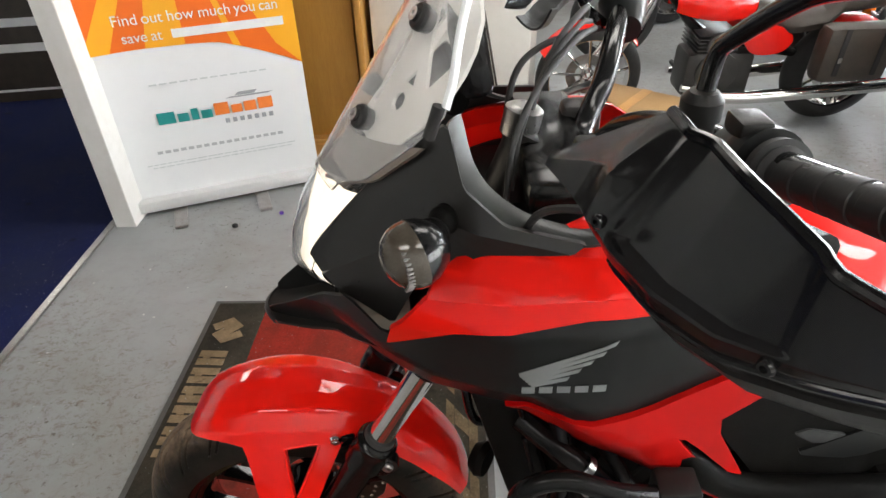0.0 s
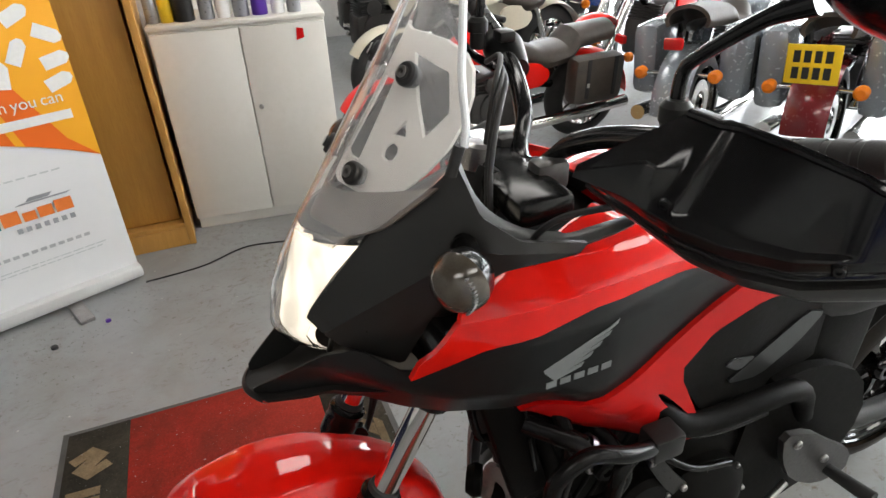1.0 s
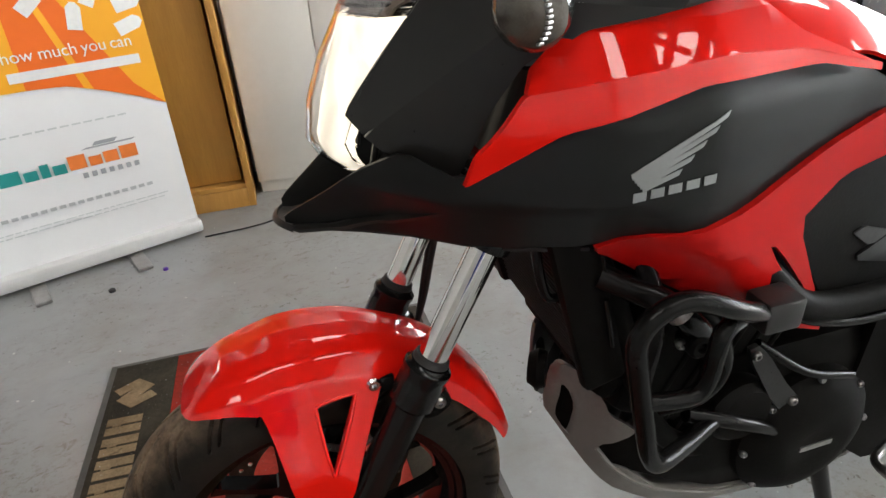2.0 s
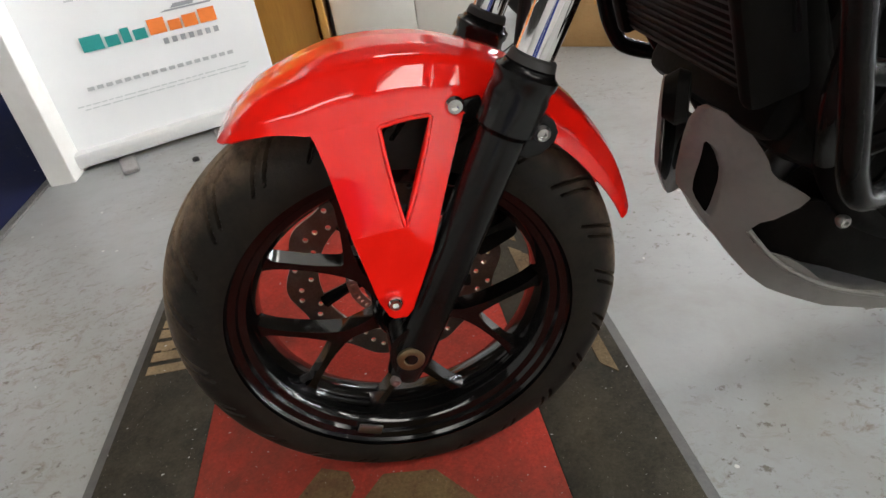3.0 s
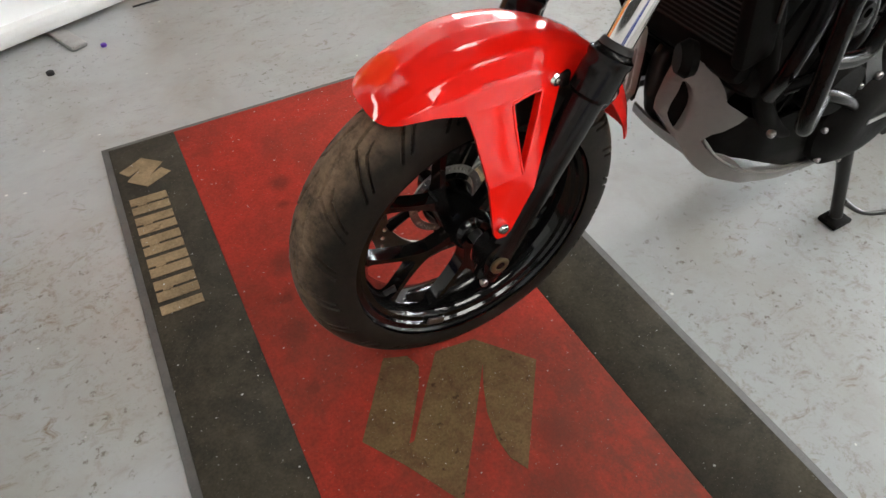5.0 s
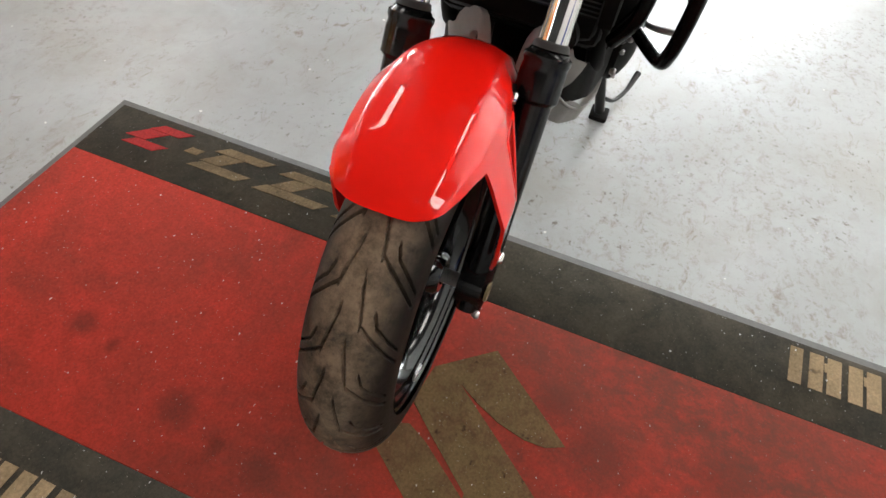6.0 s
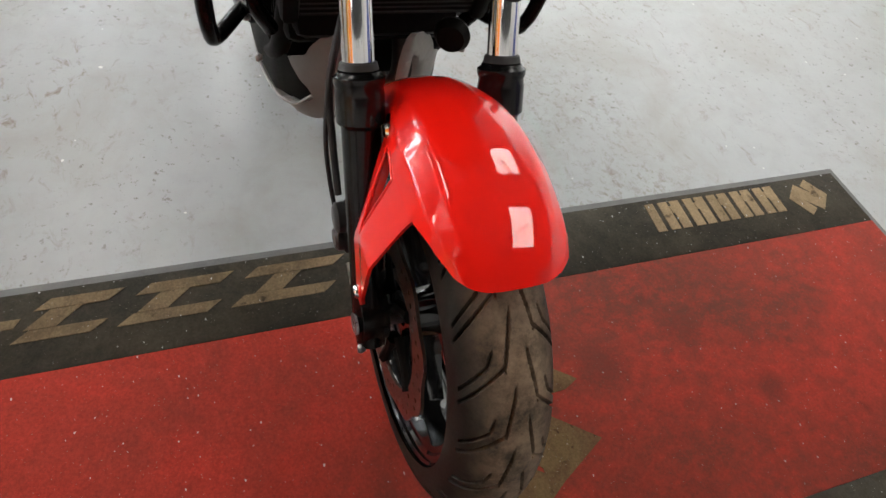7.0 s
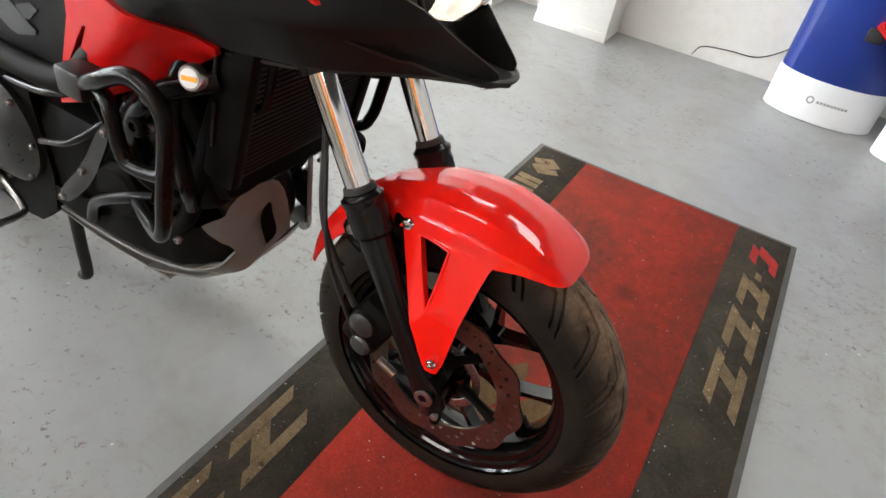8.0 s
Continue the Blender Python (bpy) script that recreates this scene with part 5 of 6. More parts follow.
def tank():
    def lid(u, v):
        s = 2 * u - 1
        x = 0.5 + 0.38 * v
        hw = interp(v, (0, 0.3, 0.6, 1), (0.15, 0.16, 0.145, 0.11))
        z = interp(v, (0, 0.15, 0.4, 0.75, 1), (1.06, 1.075, 1.06, 1.01, 0.95)) - 0.06 * abs(s) ** 2.4
        return (x, s * hw, z)
    part("tank_cover", shell(grid(lid, 28, 24), 0.005), RED, BIKE, "glossy red tank cover")

    def deck(u, v):
        s = 2 * u - 1
        x = 0.245 + 0.27 * v
        return (x, s * (1.086 * half_width(x, 1.075) - 0.105), 1.03 + 0.012 * (1 - s * s) - 0.02 * v)
    part("cockpit_deck", shell(grid(deck, 20, 12), 0.004), ENGINE, BIKE, "matt black cockpit deck")

    def saddle(u, v):
        a = math.pi * (u * 1.2 - 0.1)
        x = 0.82 + 0.75 * v
        hw = interp(v, (0, 0.2, 0.5, 1), (0.09, 0.15, 0.16, 0.12))
        z = interp(v, (0, 0.15, 0.42, 0.55, 1), (0.93, 0.83, 0.83, 0.88, 0.9))
        return (x, -hw * math.cos(a), z + 0.045 * math.sin(a) - 0.045)
    part("saddle", shell(grid(saddle, 20, 24), -0.02), RUBBER, BIKE, "black dual saddle")

    def tail(u, v):
        a = math.pi * u
        x = 1.0 + 0.72 * v
        hw = interp(v, (0, 0.5, 1), (0.16, 0.14, 0.07))
        return (x, -hw * math.cos(a), interp(v, (0, 1), (0.8, 0.89)) - 0.1 * (1 - 0.5 * v) * math.sin(a))
    part("tail_cowl", shell(grid(tail, 16, 12), 0.004), PLASTIC, BIKE)


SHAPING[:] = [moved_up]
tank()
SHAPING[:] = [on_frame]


def handlebar():
    bar = part("handlebar", tube([(0.5, -0.47, 1.227), (0.486, -0.335, 1.193), (0.45, -0.2, 1.165), (0.41, -0.07, 1.105), (0.41, 0.07, 1.105), (0.45, 0.2, 1.165), (0.486, 0.335, 1.193), (0.5, 0.47, 1.227)], 0.0135, 60, 18), GLOSS, BIKE, "glossy black tubular handlebar")

    def side(s):
        a, b = Vector((0.487, s * 0.345, 1.191)), Vector((0.5, s * 0.475, 1.228))
        d = (b - a).normalized()
        n = (b - a).length
        ribs = [(0, 0.013), (0.0, 0.021), (0.006, 0.021), (0.008, 0.0155)]
        k = 0.014
        while k < n - 0.01:
            ribs += [(k, 0.0148), (k + 0.001, 0.0156), (k + 0.02, 0.0156), (k + 0.021, 0.0146)]
            k += 0.027
        grip = part("grip", lathe(ribs + [(n, 0.0155), (n, 0.0)], a, d, 32), RUBBER, bar, "ribbed black rubber grip")
        part("flange", lathe([(-0.003, 0.012), (-0.003, 0.026), (0.004, 0.026), (0.004, 0.012)], a, d, 32), RUBBER, grip)
        p = a - d * 0.04
        pod = part("switch_pod", tube([a - d * 0.01, p, a - d * 0.085], [0.031, 0.033, 0.03, 0.026, 0.02], 12, 24), CHARCOAL, bar, "black switch housing")
        part("switch", box((-0.02, -0.018, 0.024), (0.006, 0.014, 0.041), 0.004, None, Matrix.Translation(p)), PLASTIC, pod)
        part("lever", tube([a - d * 0.07 + Vector((-0.03, 0, 0)), a + Vector((-0.055, 0, -0.004)), b + Vector((-0.055, 0, -0.01))], [0.008, 0.0065, 0.006, 0.009], 24, 10), GLOSS, bar, "black hand lever")
        m = Vector((0.445, s * 0.312, 1.209))
        clamp = part("mirror_clamp", lathe([(-0.012, 0.0125), (0.012, 0.0125), (0.013, 0.0155), (0.028, 0.0155), (0.034, 0.0105), (0.036, 0)], m + Vector((-0.01, 0, 0.0)), (0, 0, 1), 20), PLASTIC, bar)
        part("mirror_stem", tube([m + Vector((-0.01, 0, 0.02)), m + Vector((-0.006, -s * 0.002, 0.058)), m + Vector((-0.002, s * 0.012, 0.076)), m + Vector((0.014, s * 0.056, 0.112)), m + Vector((0.028, s * 0.09, 0.13))], [0.0075, 0.0068, 0.0068, 0.0072, 0.012], 32, 12), GLOSS, clamp, "black bent mirror stem")
        c = m + Vector((0.035, s * 0.175, 0.165))

        def back(u, v):
            th, ph = 2 * math.pi * u, math.pi / 2 * v
            return c + Vector((-0.045 * math.cos(ph), s * 0.105 * math.sin(ph) * math.cos(th) * (1 + 0.1 * math.sin(th)), 0.058 * math.sin(ph) * math.sin(th)))
        head = part("mirror_head", grid(back, 32, 10, True), GLOSS, clamp, "glossy black mirror housing", 60)
        part("mirror_glass", lathe([(0, 0.0), (0, 0.05), (0.003, 0.05), (0.003, 0)], c + Vector((-0.002, 0, 0)), (1, 0, 0), 32), CHROME, head)

        # guard: an inner pyramid, then a recessed panel that wraps back at its outer end
        def skin(u, v):
            y = 0.309 + 0.271 * u
            top = interp(y, (0.309, 0.372, 0.46, 0.52, 0.55, 0.58), (1.19, 1.246, 1.243, 1.232, 1.222, 1.206))
            low = interp(y, (0.309, 0.372, 0.42, 0.46, 0.5, 0.54, 0.58), (1.176, 1.158, 1.148, 1.146, 1.149, 1.163, 1.182))
            back = interp(y, (0.309, 0.372, 0.46, 0.52, 0.55, 0.58), (0.328, 0.39, 0.393, 0.408, 0.437, 0.482))
            front = interp(y, (0.309, 0.36, 0.385, 0.412, 0.46, 0.5, 0.53, 0.555, 0.58), (0.323, 0.338, 0.342, 0.346, 0.361, 0.383, 0.41, 0.442, 0.483))
            x = interp(v, (0, 0.1, 0.22, 1), (front + 0.018, front + 0.004, front, back))
            recess = 0.008 * ease(y, 0.406, 0.42) * (1 - ease(y, 0.515, 0.53)) * ease(v, 0.24, 0.3)
            ridge = 0.015 * interp(y, (0.309, 0.386, 0.4), (0, 1, 0)) * interp(v, (0, 0.22, 0.6, 1), (0, 0.2, 1, 0))
            return (x + recess - ridge, s * y, low + (top - low) * v + 0.026 * y)
        guard = part("hand_guard", shell(grid(skin, 96, 44), 0.0035), GLOSS, bar, "glossy black hand guard", 28)
        part("guard_rim", tube([Vector(skin(0.24 + 0.74 * i / 30, 1.0)) for i in range(31)], 0.0042, curve=False, sides=10), GLOSS, guard)
        part("guard_rim", tube([Vector(skin(0.36 + 0.62 * i / 30, 0.05)) + Vector((-0.002, 0, 0)) for i in range(31)], 0.0036, curve=False, sides=10), GLOSS, guard)

        def under(u, v):
            q = Vector(skin(u, 0.0))
            return q + Vector((0.045 * v + 0.004 * math.sin(math.pi * v), 0, -0.026 * math.sin(math.pi * (0.1 + 0.9 * v))))
        part("guard_underside", shell(grid(under, 40, 8), 0.003), PLASTIC, guard)
        for y, z, x in ((0.41, 1.199, 0.342), (0.523, 1.182, 0.403)):
            part("guard_bolt", bolt((x, s * y, z), (-0.8, s * 0.55, 0.1), 0.0052, 0.004), GLOSS, guard)
    mirrored(side)
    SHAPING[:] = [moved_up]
    part("riser", box((0.375, -0.065, 1.05), (0.435, 0.065, 1.09), 0.012), FORK_BLACK, BIKE)
    for y, z, r in ((-0.19, 1.14, 0.004), (0.12, 1.15, 0.0045)):
        part("control_cable", tube([(0.45, y * 1.6, 1.17), (0.37, y * 1.3, z + 0.01), (0.33, y, z - 0.03), (0.32, y * 0.6, 1.0)], r, 24, 8), RUBBER, BIKE)
    for k, r in enumerate((0.0036, 0.0032, 0.004)):
        y = -0.075 + 0.03 * k
        part("brake_hose", tube([(0.31 + 0.008 * k, y - 0.02, 1.07), (0.318 + 0.01 * k, y, 1.13), (0.345 + 0.012 * k, y + 0.04, 1.175 + 0.012 * k), (0.39 + 0.01 * k, y + 0.11, 1.2 + 0.01 * k), (0.43, y + 0.2, 1.19)], r, 36, 10), RUBBER, BIKE, "black curved brake hose", 60)
    for s in (-1, 1):
        part("bar_clamp", box((0.385, s * 0.055 - 0.018, 1.085), (0.432, s * 0.055 + 0.018, 1.125), 0.008), ALLOY, BIKE, "grey handlebar clamp")
    part("ignition", lathe([(0, 0.022), (0.03, 0.022), (0.034, 0.016), (0.034, 0)], (0.33, 0.0, 1.11), (0.2, 0, 1), 20), STEEL, BIKE)


handlebar()
SHAPING.clear()


def power_unit():
    """Radiator, frame, engine, guards, belly pan: the dark middle of the machine."""
    tilt = Matrix.Translation((0.348, 0, 0.7)) @ Euler((0, radians(-14), 0)).to_matrix().to_4x4()
    rad = part("radiator", box((-0.018, -0.15, -0.13), (0.018, 0.15, 0.13), 0.006, None, tilt), ENGINE, BIKE, "black radiator core")
    for k in range(26):
        z = -0.122 + 0.0096 * k
        part("fin", box((-0.0195, -0.138, z), (-0.0183, 0.138, z + 0.003), 0, None, tilt), SEAM, rad)
    for s in (-1, 1):
        part("side_tank", box((-0.03, s * 0.152 - 0.014, -0.135), (0.035, s * 0.152 + 0.014, 0.135), 0.01, None, tilt), ENGINE, rad)
        part("shroud", plate(soften([(0.3, 0.85), (0.345, 0.84), (0.375, 0.74), (0.385, 0.63), (0.37, 0.59), (0.352, 0.6), (0.335, 0.68), (0.312, 0.76)], 1), (), 0.005, lambda a, b, h: (a, s * (0.168 - 0.1 * (0.84 - b) - h), b), 0.03), ENGINE, BIKE, "black radiator shroud", 40)
        part("coolant_loop", tube([(0.285, s * 0.12, 0.86), (0.287, s * 0.135, 0.78), (0.298, s * 0.14, 0.725), (0.32, s * 0.14, 0.715)], 0.0065, 24, 10), GUARD, BIKE, "thin black coolant hose")
        for k, (z0, z1) in enumerate(((0.8, 0.74), (0.72, 0.64))):
            part("tank_rib", tube([(0.352 + 0.014 * k, s * 0.17, z0), (0.368 + 0.014 * k, s * 0.168, z1)], 0.004, curve=False, sides=8), GLOSS, rad)
    part("horn", lathe([(0, 0.0), (0, 0.026), (0.012, 0.03), (0.026, 0.022), (0.026, 0)], (0.322, -0.1, 0.565), (-1, 0.6, 0), 24), ENGINE, BIKE)
    part("filler_cap", lathe([(0, 0.013), (0.006, 0.0175), (0.016, 0.0175), (0.02, 0.015), (0.02, 0)], (0.33, 0.225, 0.785), (-0.3, 0.9, 0.2), 24), STEEL, BIKE, "bright capped filler")
    part("cap_label", lathe([(0.0202, 0.0125), (0.0212, 0.0125), (0.0212, 0)], (0.33, 0.225, 0.785), (-0.3, 0.9, 0.2), 24), PRINT_WHITE, BIKE, "small white and yellow cap label")
    part("cap_stripe", box((-0.0105, -0.0035, 0.0), (0.0105, 0.0025, 0.0222), 0, None, Matrix.Translation((0.33, 0.225, 0.785)) @ Vector((-0.3, 0.9, 0.2)).to_track_quat("Z", "Y").to_matrix().to_4x4()), AMBER, BIKE, "orange stripe")
    # frame
    for s in (-1, 1):
        part("frame_tube", tube([(0.33, s * 0.05, 0.98), (0.42, s * 0.15, 0.86), (0.56, s * 0.2, 0.74), (0.66, s * 0.21, 0.66), (0.9, s * 0.2, 0.63), (1.0, s * 0.17, 0.5)], 0.021, 40, 12), ENGINE, BIKE, "black steel frame tube")
        part("down_tube", tube([(0.33, s * 0.04, 0.9), (0.4, s * 0.12, 0.7), (0.5, s * 0.15, 0.42), (0.72, s * 0.15, 0.32)], 0.018, 40, 12), ENGINE, BIKE)
    part("head_stock", tube([(0.275, 0, 0.82), (0.38, 0, 1.1)], 0.035, curve=False, sides=24), PLASTIC, BIKE)
    for z, d in ((0.86, 0.0), (1.08, 0.0)):
        x = FOOT.x + (z - FOOT.z) * RAKE.x / RAKE.z
        part("yoke", box((x - 0.03, -0.135, z - 0.02), (x + 0.055, 0.135, z + 0.02), 0.012), FORK_BLACK, BIKE)
    # engine
    part("air_box", box((0.47, -0.125, 0.6), (0.95, 0.125, 0.9), 0.03), ENGINE, BIKE, "black air box")
    part("battery_box", box((0.93, -0.14, 0.42), (1.2, 0.14, 0.8), 0.04), ENGINE, BIKE)
    eng = part("engine", box((0.55, -0.17, 0.29), (0.98, 0.17, 0.56), 0.05), ENGINE, BIKE, "black parallel twin engine")
    lean = Matrix.Translation((0.57, 0, 0.53)) @ Euler((0, radians(-62), 0)).to_matrix().to_4x4()
    part("cylinder_block", box((-0.11, -0.15, -0.1), (0.11, 0.15, 0.13), 0.02, None, lean), ENGINE, eng)
    for k in range(5):
        part("block_rib", box((-0.114, -0.154, -0.08 + 0.035 * k), (0.114, 0.154, -0.07 + 0.035 * k), 0.003, None, lean), ENGINE, eng)
    part("cam_cover", box((-0.1, -0.14, 0.12), (0.1, 0.14, 0.165), 0.02, None, lean), ENGINE, eng)
    for s, r, x, z in ((-1, 0.105, 0.735, 0.38), (1, 0.1, 0.95, 0.46)):
        cover = part("crankcase_cover", lathe([(0.15, r + 0.02), (0.19, r + 0.018), (0.205, r), (0.215, r * 0.8), (0.222, r * 0.55), (0.218, r * 0.3), (0.218, 0)], (x, 0, z), (0, s, 0), 48), ENGINE if s < 0 else CASE, eng, "round cast crankcase cover")
        for k in range(8):
            a = 2 * math.pi * k / 8
            part("case_bolt", bolt((x + (r + 0.012) * math.cos(a), s * 0.195, z + (r + 0.012) * math.sin(a)), (0, s, 0), 0.006), STEEL, cover)
        part("cover_mark", box((x - 0.03, s * 0.2195 - 0.001, z - 0.005), (x + 0.03, s * 0.2195 + 0.001, z + 0.005)), STEEL, cover)
        part("starter_boss", lathe([(0.14, 0.055), (0.19, 0.055), (0.2, 0.045), (0.2, 0)], (0.6, 0, 0.47), (0, s, 0), 32), ENGINE, eng)
        part("water_hose", tube([(0.36, s * 0.16, 0.75), (0.43, s * 0.21, 0.72), (0.5, s * 0.21, 0.64), (0.55, s * 0.17, 0.55)], 0.017, 24, 12), GUARD, eng, "black coolant hose")
        part("hose_clip", lathe([(-0.006, 0.0178), (-0.006, 0.0195), (0.006, 0.0195), (0.006, 0.0178)], (0.44, s * 0.213, 0.714), (0.6, s * 0.2, -0.6), 20, None, True), STEEL, eng)
    for s in (-1, 1):
        for path, r in (([(0.4, s * 0.17, 0.8), (0.42, s * 0.2, 0.7), (0.41, s * 0.2, 0.58), (0.44, s * 0.17, 0.5)], 0.013), ([(0.46, s * 0.15, 0.72), (0.5, s * 0.205, 0.68), (0.53, s * 0.21, 0.6), (0.51, s * 0.2, 0.54), (0.47, s * 0.17, 0.5)], 0.011),
                        ([(0.5, s * 0.19, 0.5), (0.58, s * 0.205, 0.47), (0.66, s * 0.2, 0.42), (0.7, s * 0.19, 0.36)], 0.012), ([(0.56, s * 0.18, 0.72), (0.62, s * 0.21, 0.66), (0.72, s * 0.21, 0.62), (0.84, s * 0.2, 0.6)], 0.0085), ([(0.6, s * 0.19, 0.6), (0.68, s * 0.21, 0.54), (0.78, s * 0.205, 0.5)], 0.007)):
            part("engine_pipe", tube(path, r, 28, 12), GUARD, eng, "glossy black engine pipe")
        bracket = [(0.575, 0.6), (0.6, 0.605), (0.68, 0.49), (0.77, 0.4), (0.78, 0.37), (0.75, 0.375), (0.655, 0.465)]
        part("engine_bracket", plate(soften(bracket, 1), (), 0.008, lambda a, b, h: (a, s * (0.2 - h), b), 0, 0.002), CASE, eng, "dark cast engine bracket")
        for bx, by, bz in ((0.59, 0.202, 0.59), (0.765, 0.202, 0.385), (0.68, 0.202, 0.478), (0.52, 0.2, 0.47), (0.46, 0.19, 0.43), (0.45, 0.215, 0.66)):
            part("engine_bolt", bolt((bx, s * by, bz), (0, s, 0), 0.0075), STEEL, eng)
    for y in (-0.07, 0.07):
        part("header_pipe", tube([(0.52, y, 0.47), (0.46, y, 0.44), (0.455, y * 0.9, 0.36), (0.53, y * 0.7 + 0.03, 0.28), (0.8, 0.08, 0.25)], 0.02, 40, 14), ALLOY, BIKE, "dull steel exhaust header")
    # exhaust on the right
    can = part("silencer", tube([(1.0, 0.2, 0.3), (1.08, 0.225, 0.36), (1.2, 0.24, 0.45), (1.52, 0.25, 0.6)], [0.03, 0.055, 0.062, 0.055], 24, 24, flat=1.2), STEEL, BIKE, "brushed steel silencer")
    part("heat_shield", tube([(1.14, 0.29, 0.43), (1.4, 0.31, 0.565)], [0.03, 0.034], curve=False, sides=16), ALLOY, can)
    # belly pan
    def pan(s):
        def lie(a, b, h):
            y = interp(a, (0.33, 0.35, 0.38, 0.43, 0.5, 0.6, 0.8, 1.0), (0.012, 0.03, 0.07, 0.125, 0.165, 0.182, 0.186, 0.17)) - 0.15 * max(0.0, 0.33 - b)
            return (a, s * max(0.002, y - h), b + (0.2 if s < 0 else 0.75) * max(0.0, 0.33 - b))
        
        def hoop(a, b, h):
            return lie(a + 0.012, b + 0.008, h)
        silver = [(0.357, 0.522), (0.347, 0.493), (0.341, 0.412), (0.352, 0.393), (0.375, 0.35), (0.417, 0.281), (0.462, 0.258), (0.567, 0.226), (0.72, 0.2), (0.9, 0.2), (0.9, 0.225), (0.72, 0.23), (0.593, 0.262), (0.486, 0.29), (0.45, 0.335), (0.41, 0.346), (0.396, 0.373), (0.45, 0.421), (0.432, 0.435), (0.411, 0.448), (0.405, 0.471), (0.388, 0.502), (0.373, 0.516)]
        hole = [(0.358, 0.481), (0.369, 0.468), (0.377, 0.437), (0.372, 0.39), (0.368, 0.374), (0.353, 0.404), (0.353, 0.425), (0.357, 0.456)]
        part("belly_pan", plate(soften(silver, 1, 0.22), [soften(hole)], 0.012, hoop, 0.016), SKID, BIKE, "dull silver belly pan", 45)
        dark = [(0.396, 0.373), (0.406, 0.388), (0.45, 0.421), (0.486, 0.41), (0.541, 0.42), (0.7, 0.38), (0.95, 0.34), (1.0, 0.24), (0.9, 0.225), (0.72, 0.215), (0.59, 0.262), (0.486, 0.325), (0.45, 0.332), (0.41, 0.344)]
        part("belly_insert", plate(soften(dark, 1, 0.15), (), 0.005, lambda a, b, h: hoop(a, b, h + 0.006), 0.022), ENGINE, BIKE, "black belly pan insert", 45)
        part("pan_recess", plate(soften([(0.353, 0.49), (0.385, 0.475), (0.395, 0.43), (0.385, 0.37), (0.368, 0.365), (0.348, 0.4)]), (), 0.004, lambda a, b, h: hoop(a, b, h + 0.016), 0.022), ENGINE, BIKE, "black recess inside the pan's hoop", 45)
        part("pan_ridge", tube([hoop(a, b, -0.001) for a, b in ((0.4, 0.37), (0.425, 0.335), (0.47, 0.3), (0.53, 0.272), (0.6, 0.25), (0.72, 0.226), (0.88, 0.218))], 0.0035, 36, 8), SKID, BIKE, "dull silver rib along the pan", 60)
    mirrored(pan)

    def chin(u, v):
        s = 2 * u - 1
        x = interp(v, (0, 0.3, 0.6, 1), (0.395, 0.42, 0.48, 0.62))
        z = interp(v, (0, 0.3, 0.6, 1), (0.325, 0.283, 0.25, 0.212))
        hw = interp(v, (0, 0.3, 0.6, 1), (0.075, 0.095, 0.12, 0.14))
        return (x + 0.018 + 0.01 * s * s, s * hw, z + 0.02)
    part("chin_plate", shell(grid(chin, 14, 14), 0.005), SKID, BIKE, "dull silver chin plate")
    part("pan_floor", shell(grid(lambda u, v: (0.6 + 0.35 * v, (2 * u - 1) * 0.12, 0.215 - 0.01 * math.sin(math.pi * v) + 0.01 * v), 8, 8), 0.005), SKID, BIKE)

    # engine guards
    def guard(s):
        y = s * 0.27
        loop = part("engine_guard", tube([(0.62, s * 0.16, 0.66), (0.55, s * 0.24, 0.7), (0.474, y, 0.742), (0.411, y, 0.77), (0.37, y, 0.763), (0.347, y, 0.732), (0.354, y, 0.679), (0.371, y, 0.598), (0.388, s * 0.266, 0.535), (0.42, s * 0.255, 0.503), (0.54, s * 0.2, 0.48), (0.62, s * 0.16, 0.46)], 0.0127, 64, 14), GUARD, BIKE, "black tubular engine guard")
        part("guard_rung", tube([(0.364, y, 0.637), (0.41, y, 0.627), (0.44, y, 0.628), (0.452, y, 0.65), (0.456, y, 0.69), (0.468, s * 0.265, 0.712), (0.51, s * 0.25, 0.715)], 0.0115, 40, 12), GUARD, loop)
        part("clamp", box((0.525, s * 0.245 - 0.022, 0.685), (0.58, s * 0.245 + 0.022, 0.73), 0.006), PLASTIC, loop)
        part("auxiliary_mount", lathe([(0, 0.018), (0.03, 0.018), (0.034, 0.014), (0.034, 0.008), (0.028, 0.007), (0.028, 0)], (0.47, s * 0.2, 0.66), (0, s, 0), 24), ENGINE, loop)
    mirrored(guard)

    # pegs, pedals, stand
    def foot(s):
        pivot = [(0.84, 0.64), (1.0, 0.64), (1.14, 0.56), (1.2, 0.42), (1.14, 0.28), (0.94, 0.22), (0.82, 0.32)]
        part("pivot_plate", plate(soften(pivot, 1), (), 0.02, lambda a, b, h: (a, s * (0.178 - h), b), 0, 0.004), ENGINE, BIKE, "black swing arm pivot plate")
        plate_pts = [(0.9, 0.52), (0.975, 0.5), (1.06, 0.43), (1.14, 0.37), (1.15, 0.3), (1.06, 0.3), (0.97, 0.36), (0.92, 0.44)]
        hanger = part("peg_hanger", plate(soften(plate_pts, 1), (), 0.014, lambda a, b, h: (a, s * (0.215 - h), b), 0, 0.003), ALLOY, BIKE, "grey alloy footrest hanger")
        part("footrest", tube([(1.08, s * 0.21, 0.34), (1.09, s * 0.31, 0.35)], [0.013, 0.016], curve=False), RUBBER, hanger)
        part("hanger_bolt", bolt((0.945, s * 0.216, 0.48), (0, s, 0), 0.01), STEEL, hanger)
        part("hanger_bolt", bolt((1.05, s * 0.216, 0.39), (0, s, 0), 0.01), STEEL, hanger)
